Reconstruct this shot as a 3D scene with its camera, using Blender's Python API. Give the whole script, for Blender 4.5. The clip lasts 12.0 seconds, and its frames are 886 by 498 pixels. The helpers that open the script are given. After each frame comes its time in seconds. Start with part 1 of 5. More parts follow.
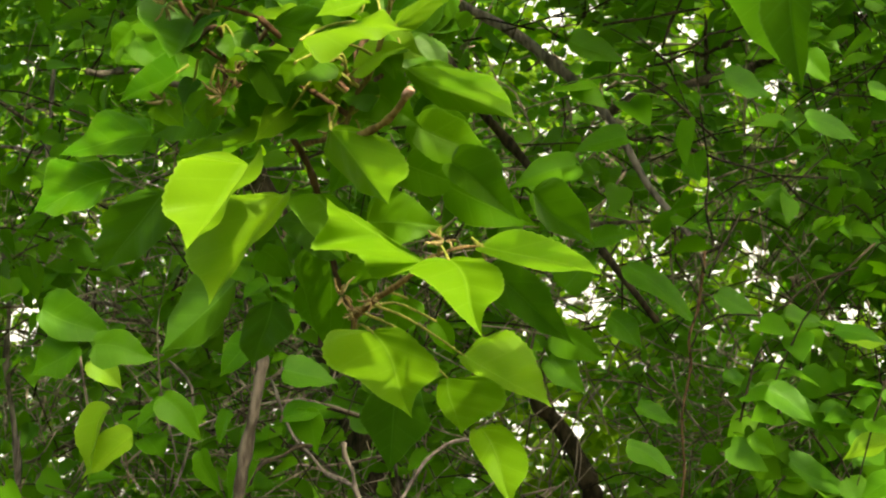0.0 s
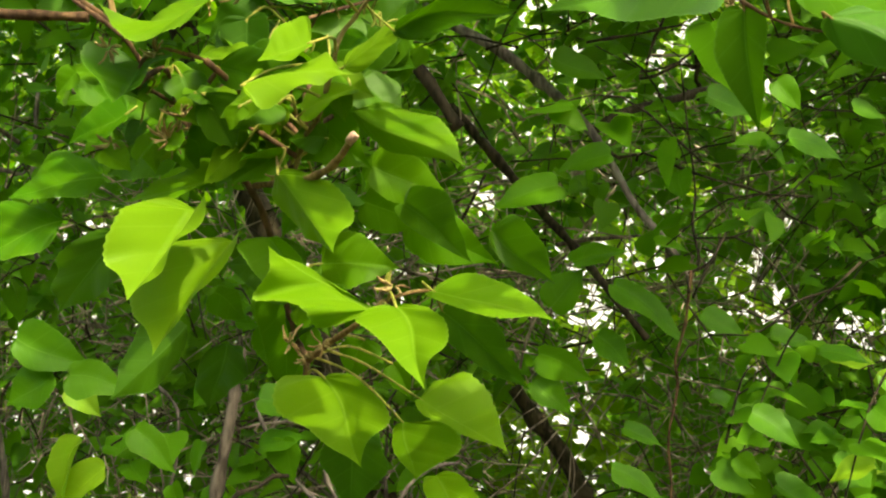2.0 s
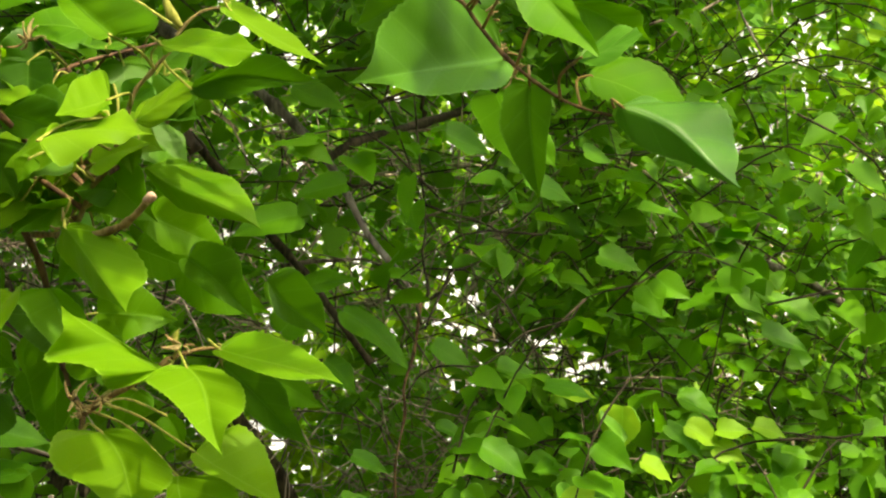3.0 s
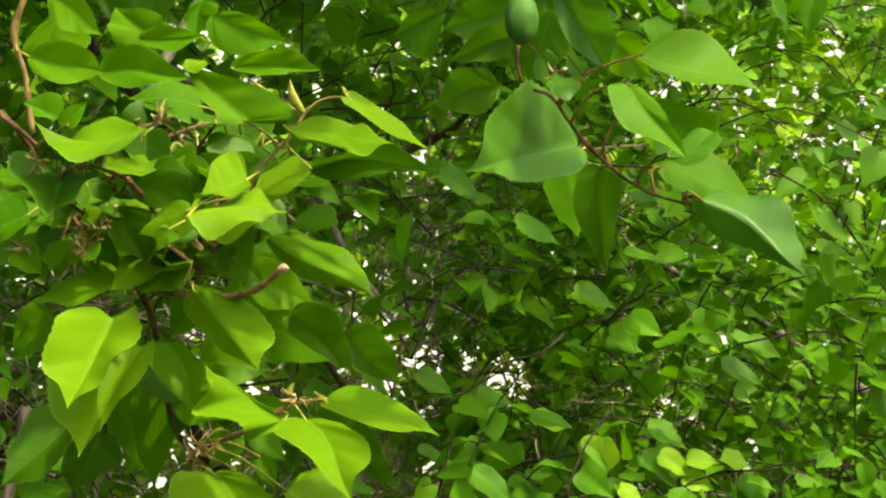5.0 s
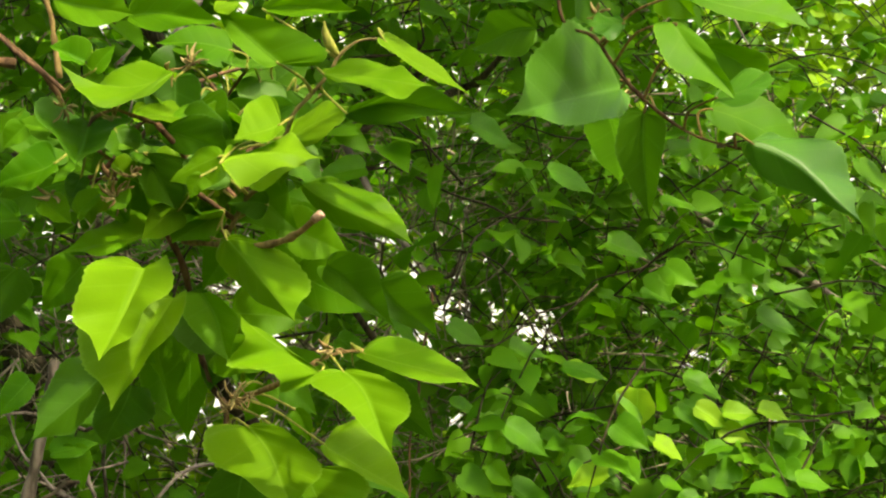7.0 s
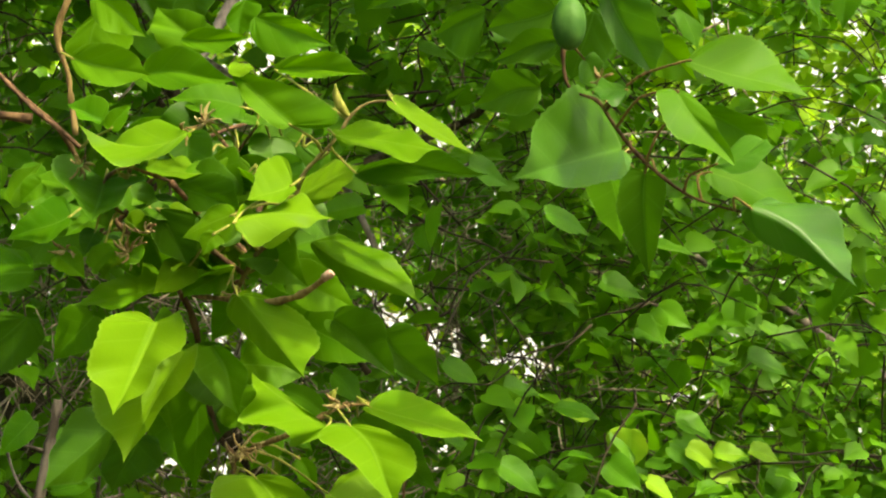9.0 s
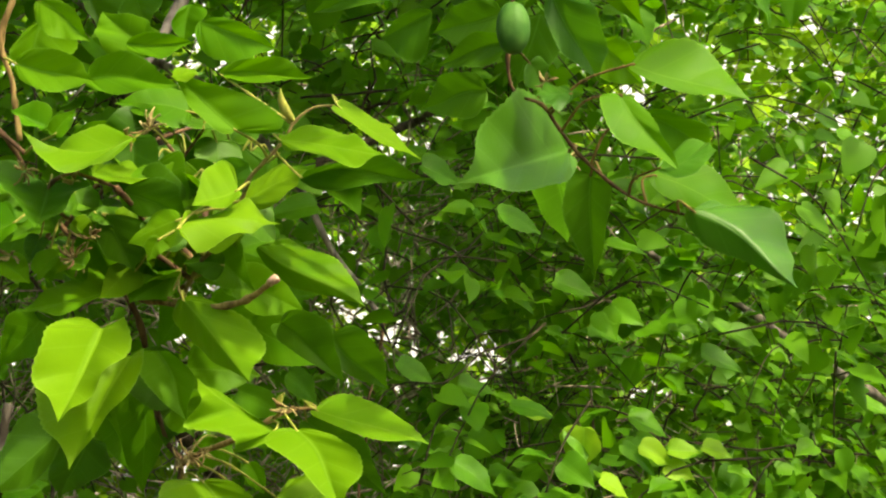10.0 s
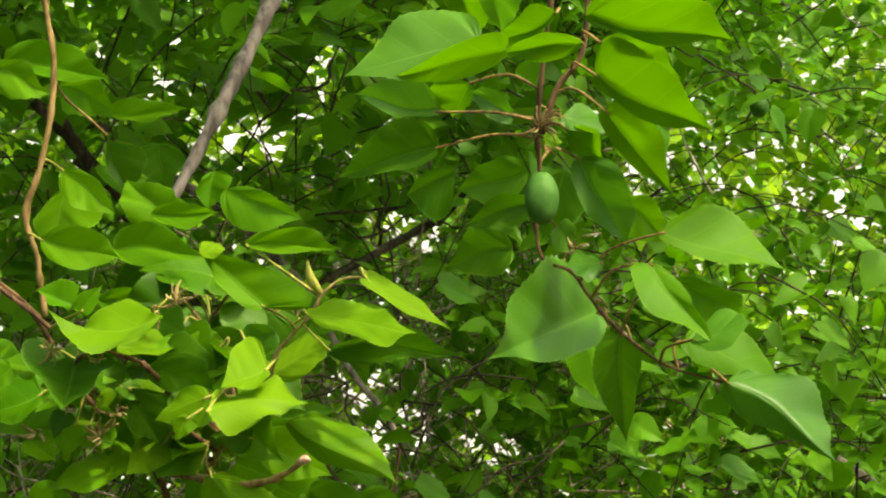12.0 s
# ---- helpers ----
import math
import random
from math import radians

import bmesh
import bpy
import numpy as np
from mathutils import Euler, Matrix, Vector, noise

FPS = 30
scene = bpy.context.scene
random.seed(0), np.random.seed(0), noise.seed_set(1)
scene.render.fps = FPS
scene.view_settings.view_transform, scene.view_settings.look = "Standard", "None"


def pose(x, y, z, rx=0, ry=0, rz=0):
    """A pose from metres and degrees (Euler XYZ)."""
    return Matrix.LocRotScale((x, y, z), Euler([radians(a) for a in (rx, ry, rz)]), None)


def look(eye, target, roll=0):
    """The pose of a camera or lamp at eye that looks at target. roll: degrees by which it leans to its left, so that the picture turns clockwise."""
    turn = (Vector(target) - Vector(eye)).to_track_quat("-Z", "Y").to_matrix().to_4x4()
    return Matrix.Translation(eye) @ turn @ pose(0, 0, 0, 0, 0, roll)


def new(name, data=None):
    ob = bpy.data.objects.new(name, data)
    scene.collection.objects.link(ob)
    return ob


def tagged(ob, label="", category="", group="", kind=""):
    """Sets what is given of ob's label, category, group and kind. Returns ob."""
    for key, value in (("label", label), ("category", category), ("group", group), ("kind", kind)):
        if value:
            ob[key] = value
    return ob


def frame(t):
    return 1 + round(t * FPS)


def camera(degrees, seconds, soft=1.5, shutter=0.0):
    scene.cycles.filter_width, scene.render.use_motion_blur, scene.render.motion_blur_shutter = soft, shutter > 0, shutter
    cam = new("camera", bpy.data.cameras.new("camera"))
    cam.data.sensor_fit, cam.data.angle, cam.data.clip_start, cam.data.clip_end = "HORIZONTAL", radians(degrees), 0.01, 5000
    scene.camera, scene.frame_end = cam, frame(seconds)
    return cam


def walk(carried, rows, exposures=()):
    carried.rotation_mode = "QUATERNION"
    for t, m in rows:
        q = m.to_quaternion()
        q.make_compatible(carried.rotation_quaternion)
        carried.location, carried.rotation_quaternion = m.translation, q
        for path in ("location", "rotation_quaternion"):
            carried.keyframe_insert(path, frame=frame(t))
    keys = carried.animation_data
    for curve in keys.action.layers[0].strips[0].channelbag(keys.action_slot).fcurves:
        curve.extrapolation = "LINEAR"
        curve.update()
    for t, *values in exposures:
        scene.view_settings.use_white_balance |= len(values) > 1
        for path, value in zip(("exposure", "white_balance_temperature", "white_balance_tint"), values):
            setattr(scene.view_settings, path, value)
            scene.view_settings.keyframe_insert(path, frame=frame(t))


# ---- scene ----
# ---- camera ----
cam = camera(31.28, 12.0, soft=2.25)
PATH = [
    (0.0, look((0.1527, 0.1225, 1.5130), (-0.0986, 1.0781, 1.6672), -0.69)),
    (0.5, look((0.1502, 0.1322, 1.5145), (-0.1010, 1.0878, 1.6684), -0.60)),
    (1.0, look((0.1508, 0.1435, 1.5165), (-0.1000, 1.0999, 1.6658), -0.56)),
    (1.5, look((0.1621, 0.1442, 1.5218), (-0.0845, 1.1009, 1.6766), -0.84)),
    (2.0, look((0.1852, 0.1456, 1.5412), (-0.0724, 1.0993, 1.6966), -1.15)),
    (2.5, look((0.1896, 0.1350, 1.5687), (-0.0221, 1.0971, 1.7402), -0.73)),
    (2.7, look((0.1657, 0.1261, 1.5761), (-0.0046, 1.0970, 1.7447), -0.89)),
    (3.0, look((0.1305, 0.1148, 1.5776), (0.0648, 1.1010, 1.7294), -0.94)),
    (3.2, look((0.1036, 0.1023, 1.5892), (0.0773, 1.0899, 1.7441), -1.20)),
    (4.8, look((0.0073, -0.0010, 1.6063), (0.0305, 0.9870, 1.7592), 0.11)),
    (5.0, look((0.0078, -0.0112, 1.6032), (0.0087, 0.9769, 1.7568), -0.05)),
    (5.5, look((0.0000, 0.0000, 1.6000), (0.0000, 0.9903, 1.7392), 0.00)),
    (6.0, look((0.0024, 0.0101, 1.6025), (0.0010, 1.0011, 1.7364), -0.61)),
    (6.1, look((0.0003, 0.0197, 1.6038), (0.0259, 1.0107, 1.7353), -0.61)),
    (6.2, look((-0.0050, 0.0221, 1.6021), (0.0150, 1.0141, 1.7274), -0.59)),
    (6.5, look((-0.0009, 0.0270, 1.6020), (-0.0033, 1.0200, 1.7196), -0.29)),
    (6.7, look((-0.0009, 0.0241, 1.6027), (-0.0124, 1.0165, 1.7249), -0.41)),
    (8.3, look((-0.0162, 0.0072, 1.6159), (-0.0307, 0.9989, 1.7435), 0.79)),
    (8.5, look((-0.0135, -0.0004, 1.6230), (-0.0210, 0.9904, 1.7584), 0.59)),
    (9.0, look((-0.0136, -0.0085, 1.6237), (-0.0207, 0.9819, 1.7619), 0.35)),
    (9.5, look((-0.0153, -0.0103, 1.6227), (-0.0160, 0.9811, 1.7536), 0.29)),
    (10.0, look((-0.0039, -0.0123, 1.6291), (0.0139, 0.9783, 1.7643), -0.14)),
    (10.5, look((0.0004, -0.0038, 1.6315), (0.0234, 0.9883, 1.7548), -0.46)),
    (11.0, look((-0.0162, -0.0313, 1.6596), (0.0061, 0.9557, 1.8187), -0.30)),
    (11.5, look((-0.0266, -0.0594, 1.6867), (-0.0194, 0.9229, 1.8737), -0.66)),
    (12.0, look((-0.0196, -0.0120, 1.6968), (-0.0045, 0.9718, 1.8756), -0.93)),
]
walk(cam, PATH, exposures=[(0.0, 2.50, 7400, 8), (3.0, 2.55, 7400, 8), (5.0, 2.48, 7400, 8), (10.5, 2.49, 7400, 8), (12.0, 2.43, 7400, 8)])

# ---- light ----
TO_SUN = Vector((0.42, -0.40, 0.81)).normalized()
world = bpy.data.worlds.new("sky")
scene.world = world
world.use_nodes = True
sky = world.node_tree.nodes.new("ShaderNodeTexSky")
sky.sky_type = "NISHITA"
sky.sun_disc = False
sky.sun_elevation = math.asin(TO_SUN.z)
sky.sun_rotation = math.atan2(TO_SUN.x, TO_SUN.y)
sky.air_density, sky.dust_density, sky.ozone_density = 0.7, 5.0, 0.0
world.node_tree.nodes["Background"].inputs["Strength"].default_value = 0.15
world.node_tree.links.new(sky.outputs[0], world.node_tree.nodes["Background"].inputs["Color"])

sun = new("sun", bpy.data.lights.new("sun", "SUN"))
sun.data.energy, sun.data.angle, sun.data.color = 1.32, radians(0.5), (1.0, 0.93, 0.72)
sun.matrix_world = look((0, -3, 8), Vector((0, -3, 8)) - TO_SUN)


# ---- materials ----
def nodes_of(name):
    mat = bpy.data.materials.new(name)
    mat.use_nodes = True
    tree = mat.node_tree
    return mat, tree, tree.nodes["Principled BSDF"]


def math_node(tree, op, a, b=None):
    n = tree.nodes.new("ShaderNodeMath")
    n.operation = op
    for k, v in enumerate((a, b)):
        if v is None:
            continue
        if isinstance(v, (int, float)):
            n.inputs[k].default_value = v
        else:
            tree.links.new(v, n.inputs[k])
    return n.outputs[0]


def mix_colour(tree, fac, a, b, blend="MIX"):
    n = tree.nodes.new("ShaderNodeMix")
    n.data_type, n.blend_type = "RGBA", blend
    for socket, v in ((n.inputs[0], fac), (n.inputs[6], a), (n.inputs[7], b)):
        if isinstance(v, (int, float)):
            socket.default_value = v
        elif isinstance(v, tuple):
            socket.default_value = (*v, 1)
        else:
            tree.links.new(v, socket)
    return n.outputs[2]


def noise_of(tree, scale, detail=3.0, coord=None):
    n = tree.nodes.new("ShaderNodeTexNoise")
    n.inputs["Scale"].default_value, n.inputs["Detail"].default_value = scale, detail
    if coord is not None:
        tree.links.new(coord, n.inputs["Vector"])
    return n.outputs["Fac"]


def ramp_of(tree, value, lo, hi):
    n = tree.nodes.new("ShaderNodeMapRange")
    n.inputs["From Min"].default_value, n.inputs["From Max"].default_value = lo, hi
    tree.links.new(value, n.inputs["Value"])
    return n.outputs[0]


def leaf_material(name, dark, light, glow, share, rough, veins=True, island=False, gloss=0.22):
    """A thin leaf: glossy cuticle over green, and light that passes through."""
    mat, tree, bsdf = nodes_of(name)
    geo = tree.nodes.new("ShaderNodeNewGeometry")
    info = tree.nodes.new("ShaderNodeObjectInfo")
    chance = geo.outputs["Random Per Island"] if island else info.outputs["Random"]
    place = geo.outputs["Position"]
    blotch = ramp_of(tree, noise_of(tree, 45.0, 3.0, place), 0.35, 0.68)
    fine = noise_of(tree, 420.0, 2.0, place)
    base = mix_colour(tree, chance, dark, light)
    base = mix_colour(tree, math_node(tree, "MULTIPLY", blotch, 0.45), base, light)
    base = mix_colour(tree, math_node(tree, "MULTIPLY", fine, 0.22), base, dark)
    height = fine
    if veins:
        uv = tree.nodes.new("ShaderNodeUVMap")
        uv.uv_map = "leaf"
        split = tree.nodes.new("ShaderNodeSeparateXYZ")
        tree.links.new(uv.outputs[0], split.inputs[0])
        along, across = split.outputs[0], math_node(tree, "ABSOLUTE", math_node(tree, "SUBTRACT", split.outputs[1], 0.5))
        bent = math_node(tree, "SUBTRACT", along, math_node(tree, "MULTIPLY", across, 0.05))
        saw = math_node(tree, "ABSOLUTE", math_node(tree, "SUBTRACT", math_node(tree, "FRACT", math_node(tree, "MULTIPLY", bent, 7.0)), 0.5))
        rib = ramp_of(tree, saw, 0.055, 0.0)
        mid = ramp_of(tree, across, 0.020, 0.004)
        rim = ramp_of(tree, across, 0.470, 0.497)
        vein = math_node(tree, "MAXIMUM", math_node(tree, "MULTIPLY", rib, 0.20), math_node(tree, "MULTIPLY", math_node(tree, "MAXIMUM", mid, rim), 0.55))
        pale = tuple(min(1.0, c * 1.5 + 0.03) for c in light)
        base = mix_colour(tree, math_node(tree, "MULTIPLY", vein, 0.75), base, pale)
        height = math_node(tree, "SUBTRACT", math_node(tree, "MULTIPLY", fine, 0.35), vein)
    tree.links.new(base, bsdf.inputs["Base Color"])
    bsdf.inputs["Roughness"].default_value = rough
    bsdf.inputs["Specular IOR Level"].default_value = gloss
    bump = tree.nodes.new("ShaderNodeBump")
    bump.inputs["Strength"].default_value, bump.inputs["Distance"].default_value = 0.4, 0.0008
    tree.links.new(height, bump.inputs["Height"])
    tree.links.new(bump.outputs[0], bsdf.inputs["Normal"])
    thin = tree.nodes.new("ShaderNodeBsdfTranslucent")
    tree.links.new(mix_colour(tree, 0.7, base, glow), thin.inputs["Color"])
    both = tree.nodes.new("ShaderNodeMixShader")
    both.inputs[0].default_value = share
    tree.links.new(bsdf.outputs[0], both.inputs[1])
    tree.links.new(thin.outputs[0], both.inputs[2])
    tree.links.new(both.outputs[0], tree.nodes["Material Output"].inputs[0])
    return mat


def bark_material(name, dark, light, scale, rough=0.85, stretch=0.25):
    mat, tree, bsdf = nodes_of(name)
    geo = tree.nodes.new("ShaderNodeNewGeometry")
    grain = tree.nodes.new("ShaderNodeMapping")
    grain.inputs["Scale"].default_value = (1, 1, stretch)
    tree.links.new(geo.outputs["Position"], grain.inputs[0])
    a = noise_of(tree, scale, 5.0, grain.outputs[0])
    b = noise_of(tree, scale * 0.2, 2.0, geo.outputs["Position"])
    tone = ramp_of(tree, math_node(tree, "ADD", math_node(tree, "MULTIPLY", a, 0.65), math_node(tree, "MULTIPLY", b, 0.35)), 0.42, 0.59)
    tree.links.new(mix_colour(tree, tone, dark, light), bsdf.inputs["Base Color"])
    bsdf.inputs["Roughness"].default_value = rough
    bsdf.inputs["Specular IOR Level"].default_value = 0.15
    bump = tree.nodes.new("ShaderNodeBump")
    bump.inputs["Strength"].default_value, bump.inputs["Distance"].default_value = 0.6, 0.002
    tree.links.new(a, bump.inputs["Height"])
    tree.links.new(bump.outputs[0], bsdf.inputs["Normal"])
    return mat


LEAF = leaf_material("apricot_leaf", (0.032, 0.128, 0.002), (0.084, 0.208, 0.004), (0.118, 0.34, 0.003), 0.39, 0.46, gloss=0.06)
# thicket copy of the same leaf, its green set to suit the shade there
LEAF_BACK = leaf_material("thicket_apricot_leaf", (0.029, 0.116, 0.003), (0.084, 0.236, 0.006), (0.112, 0.36, 0.005), 0.38, 0.44, gloss=0.10)
LEAF_MASS = leaf_material("leaf_mass", (0.030, 0.118, 0.003), (0.094, 0.248, 0.006), (0.125, 0.38, 0.006), 0.38, 0.48, False, True, gloss=0.10)
# brighter, yellower foliage green, with the sun on the far trees coloured in
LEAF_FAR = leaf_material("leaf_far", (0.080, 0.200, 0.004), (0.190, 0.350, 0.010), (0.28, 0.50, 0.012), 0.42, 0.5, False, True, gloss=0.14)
# new growth and sunlit leaves alike: yellower green with the sun coloured in
LEAF_YOUNG_LIT = leaf_material("young_sunlit_leaf", (0.056, 0.158, 0.003), (0.110, 0.225, 0.006), (0.150, 0.35, 0.004), 0.38, 0.46, gloss=0.06)
# darker copy of the leaf green, its shade put into the colour
LEAF_SHADE = leaf_material("shade_green_leaf", (0.022, 0.080, 0.002), (0.052, 0.146, 0.004), (0.070, 0.23, 0.003), 0.32, 0.44, gloss=0.10)
# cooler copy of the leaf green, tinted for shade and sky sheen
LEAF_COOL = leaf_material("bluish_shade_leaf", (0.030, 0.112, 0.006), (0.064, 0.180, 0.010), (0.095, 0.30, 0.006), 0.38, 0.40, gloss=0.20)
# yellowish young leaves, also brightened for the sun that doesn't reach them here
LEAF_YELLOW = leaf_material("yellowish_sunlit_young_leaf", (0.135, 0.30, 0.010), (0.20, 0.37, 0.016), (0.32, 0.55, 0.02), 0.42, 0.48, gloss=0.13)
STALK = bark_material("green_stalk", (0.15, 0.18, 0.025), (0.30, 0.29, 0.06), 300.0, 0.55)
RED_STALK = bark_material("reddish_stalk", (0.085, 0.060, 0.016), (0.23, 0.155, 0.048), 300.0, 0.55)
SHOOT = bark_material("young_bark", (0.045, 0.024, 0.012), (0.145, 0.082, 0.040), 260.0, 0.7)
BARK = bark_material("dark_bark", (0.013, 0.0105, 0.005), (0.048, 0.039, 0.021), 140.0)
GREY_BARK = bark_material("grey_bark", (0.034, 0.028, 0.018), (0.122, 0.104, 0.074), 140.0)
PALE_BARK = bark_material("pale_bark", (0.060, 0.052, 0.040), (0.205, 0.178, 0.140), 120.0)
# tan of dead twigs, lightened further in place of missing sun patches
DRY_BARK = bark_material("dry_twig_bark", (0.085, 0.068, 0.048), (0.38, 0.31, 0.23), 60.0)
FRUIT = bark_material("green_fruit_skin", (0.022, 0.085, 0.010), (0.050, 0.135, 0.019), 60.0, 0.6, 1.0)
SOIL = bark_material("dry_soil", (0.036, 0.030, 0.020), (0.090, 0.073, 0.049), 16.0, 0.95, 1.0)
GRASS = leaf_material("grass_blade", (0.09, 0.20, 0.02), (0.24, 0.36, 0.05), (0.40, 0.55, 0.06), 0.35, 0.6, False, True)


# ---- building helpers ----
def thing(name, label, category, at, group="", kind=""):
    ob = new(name)
    ob.location = at
    ob.empty_display_size = 0.1
    bpy.context.view_layer.update()
    return tagged(ob, label, category, group, kind)


def part(name, mesh, material, parent, label=""):
    """One mesh object under a thing or a part; the mesh is given in world metres."""
    ob = new(name, mesh)
    if not mesh.materials:
        mesh.materials.append(material)
    root = parent
    while root.parent is not None:
        root = root.parent
    ob.parent = parent
    ob.matrix_parent_inverse = Matrix.Translation(-root.location)
    if parent is not root:
        ob.matrix_parent_inverse = Matrix.Identity(4)
    return tagged(ob, label)


def mesh_of(name, verts, faces, smooth=True):
    me = bpy.data.meshes.new(name)
    me.from_pydata([tuple(v) for v in verts], [], [tuple(q) for q in faces])
    if smooth:
        me.polygons.foreach_set("use_smooth", [True] * len(me.polygons))
    me.update()
    return me


def glide(points, steps):
    """Points (x, y, z, radius) joined by a smooth line."""
    p = np.array(points, float)
    p = np.vstack([2 * p[0] - p[1], p, 2 * p[-1] - p[-2]])
    out = []
    for k in range(1, len(p) - 2):
        for s in np.linspace(0, 1, steps, endpoint=False):
            a, b, c, d = p[k - 1 : k + 3]
            out.append(0.5 * (2 * b + (c - a) * s + (2 * a - 5 * b + 4 * c - d) * s * s + (3 * b - a - 3 * c + d) * s**3))
    out.append(p[-2])
    return np.array(out)


def tube(points, steps=5, sides=8, rough=0.08, seed=0):
    """Vertices and faces of a tapered, slightly knotty stem."""
    line = glide(points, steps)
    rng = np.random.RandomState(seed)
    ahead = np.gradient(line[:, :3], axis=0)
    ahead /= np.linalg.norm(ahead, axis=1)[:, None] + 1e-9
    verts, faces = [], []
    side = np.cross(ahead[0], (0.3, 0.9, 0.2))
    for k, (row, a) in enumerate(zip(line, ahead)):
        side = side - a * (side @ a)
        side /= np.linalg.norm(side) + 1e-9
        over = np.cross(a, side)
        knot = 1 + rough * rng.randn() + (0.35 if rough > 0.05 and k % (2 * steps) == steps else 0)
        for s in range(sides):
            t = 2 * math.pi * s / sides
            r = max(row[3], 0.0006) * knot * (1 + rough * 0.7 * rng.randn())
            verts.append(row[:3] + r * (math.cos(t) * side + math.sin(t) * over))
    n = len(line)
    for k in range(n - 1):
        for s in range(sides):
            a, b = k * sides + s, k * sides + (s + 1) % sides
            faces.append((a, b, b + sides, a + sides))
    faces.append(tuple(range(sides))[::-1])
    faces.append(tuple((n - 1) * sides + s for s in range(sides)))
    return verts, faces


def outline(rng, nu, teeth):
    """One half of an apricot leaf's rim: how far along and across it runs, and where its side vein leaves the midrib."""
    along = np.array([0, -0.03, -0.03, 0.03, 0.15, 0.31, 0.48, 0.64, 0.77, 0.87, 0.94, 1.0])
    across = np.array([0, 0.22, 0.50, 0.79, 0.96, 1.0, 0.87, 0.63, 0.37, 0.17, 0.06, 0.0])
    along[1:4] += rng.uniform(-0.03, 0.03)
    across[5:9] *= 1 + rng.uniform(-0.07, 0.07, 4)
    line = glide(np.stack([along, across, 0 * along, 0 * along], 1), 8)
    run = np.concatenate([[0], np.cumsum(np.hypot(*np.diff(line[:, :2], axis=0).T))])
    s = np.linspace(0, 1, nu + 1)
    along, across = (np.interp(s * run[-1], run, line[:, k]) for k in (0, 1))
    root = np.maximum.accumulate(np.clip(along - 0.17 * across, 0, 1))
    saw = 1 + teeth * ((np.arange(nu + 1) % 2) * 2 - 1) * (s > 0.15) * (s < 0.94)
    return along, across * saw, root, s


def blade_grid(base, tip, a, b, bow, belly, rng, nu, nv, teeth, wave=1.0):
    """Points of a leaf between its stalk end, its tip and the widest places of its two halves; bow arches the midrib."""
    way = tip - base
    long = np.linalg.norm(way)
    out = np.cross(a - b, way)
    out /= np.linalg.norm(out)
    if out @ np.array([0.2, -1.0, 0.5]) < 0:
        out = -out
    wide_way = (a - b) / np.linalg.norm(a - b)
    sway, nod = rng.uniform(-0.05, 0.05), rng.uniform(-0.02, 0.05)
    rib = lambda m: base + way * m[:, None] + long * (out * (bow * 4 * m * (1 - m) - nod * np.maximum(m - 0.6, 0) ** 2 * 6)[:, None] + wide_way * (sway * np.sin(m * 4.2) * (1 - m) * 2)[:, None])
    halves = []
    for edge in (a, b):
        along, across, root, s = outline(rng, nu, teeth)
        wing = edge - rib(np.array([0.34]))[0]
        wide = np.linalg.norm(wing)
        face = np.cross(wing, way)
        face /= np.linalg.norm(face)
        if face @ out < 0:
            face = -face
        waves, phase = rng.uniform(1.5, 3.2), rng.uniform(0, 6.3)
        rows = []
        for v in np.linspace(0, 1, nv + 1):
            lift = belly * (v - v * v) * 4 * across + wave * 0.10 * v * v * np.sin(waves * 6.28 * s + phase) * across
            lift += 0.05 * v * np.sin(2.7 * waves * s + 2 * phase + 1.5 * v) * across + 0.042 * v * (1 - v) * np.cos(s * 6.28 * 7) * across
            rows.append(rib(root) + v * ((along - root)[:, None] * way + across[:, None] * wing) + (lift * wide)[:, None] * face)
        halves.append(rows)
    pts = np.stack(halves[0][::-1] + halves[1][1:], 1)
    return pts, s, np.linspace(-1, 1, 2 * nv + 1)


def leaf_grid(length, width, fold, bend, rng, nu, nv, teeth):
    """A leaf with its stalk end at the origin and its tip at (0, length, 0), facing +z."""
    rise = width / 2 * math.tan(radians(fold * 1.3))
    a, b = (np.array([k * width / 2, 0.34 * length + rng.uniform(-0.04, 0.04) * length, rise * rng.uniform(0.6, 1.2)]) for k in (-1, 1))
    pts, s, v = blade_grid(np.zeros(3), np.array([0, length, 0.0]), a, b, 0.0, 0.03, rng, nu, nv // 2, teeth)
    u = pts[:, :, 1] / length
    pts[:, :, 2] += radians(bend) * 0.5 * length * (u - u * u)
    return pts, s, v


def leaf_mesh(name, pts, u, v):
    nu, nv = pts.shape[0] - 1, pts.shape[1] - 1
    row = nv + 1
    faces = [(i * row + j, i * row + j + 1, (i + 1) * row + j + 1, (i + 1) * row + j) for i in range(nu) for j in range(nv)]
    me = mesh_of(name, pts.reshape(-1, 3), faces)
    layer = me.uv_layers.new(name="leaf")
    flat = np.array([(u[k // row], (v[k % row] + 1) / 2) for k in range(len(me.vertices))])
    index = np.zeros(len(me.loops), int)
    me.loops.foreach_get("vertex_index", index)
    layer.data.foreach_set("uv", flat[index].ravel())
    return me


def leaf_turn(base, tip, up, side=0.0):
    """The matrix whose columns are the leaf's across, along and outward ways."""
    y = (tip - base) / np.linalg.norm(tip - base)
    facing = np.array([side, -1.0, up])
    z = facing - y * (facing @ y)
    z /= np.linalg.norm(z)
    return np.stack([np.cross(y, z), y, z], 1)


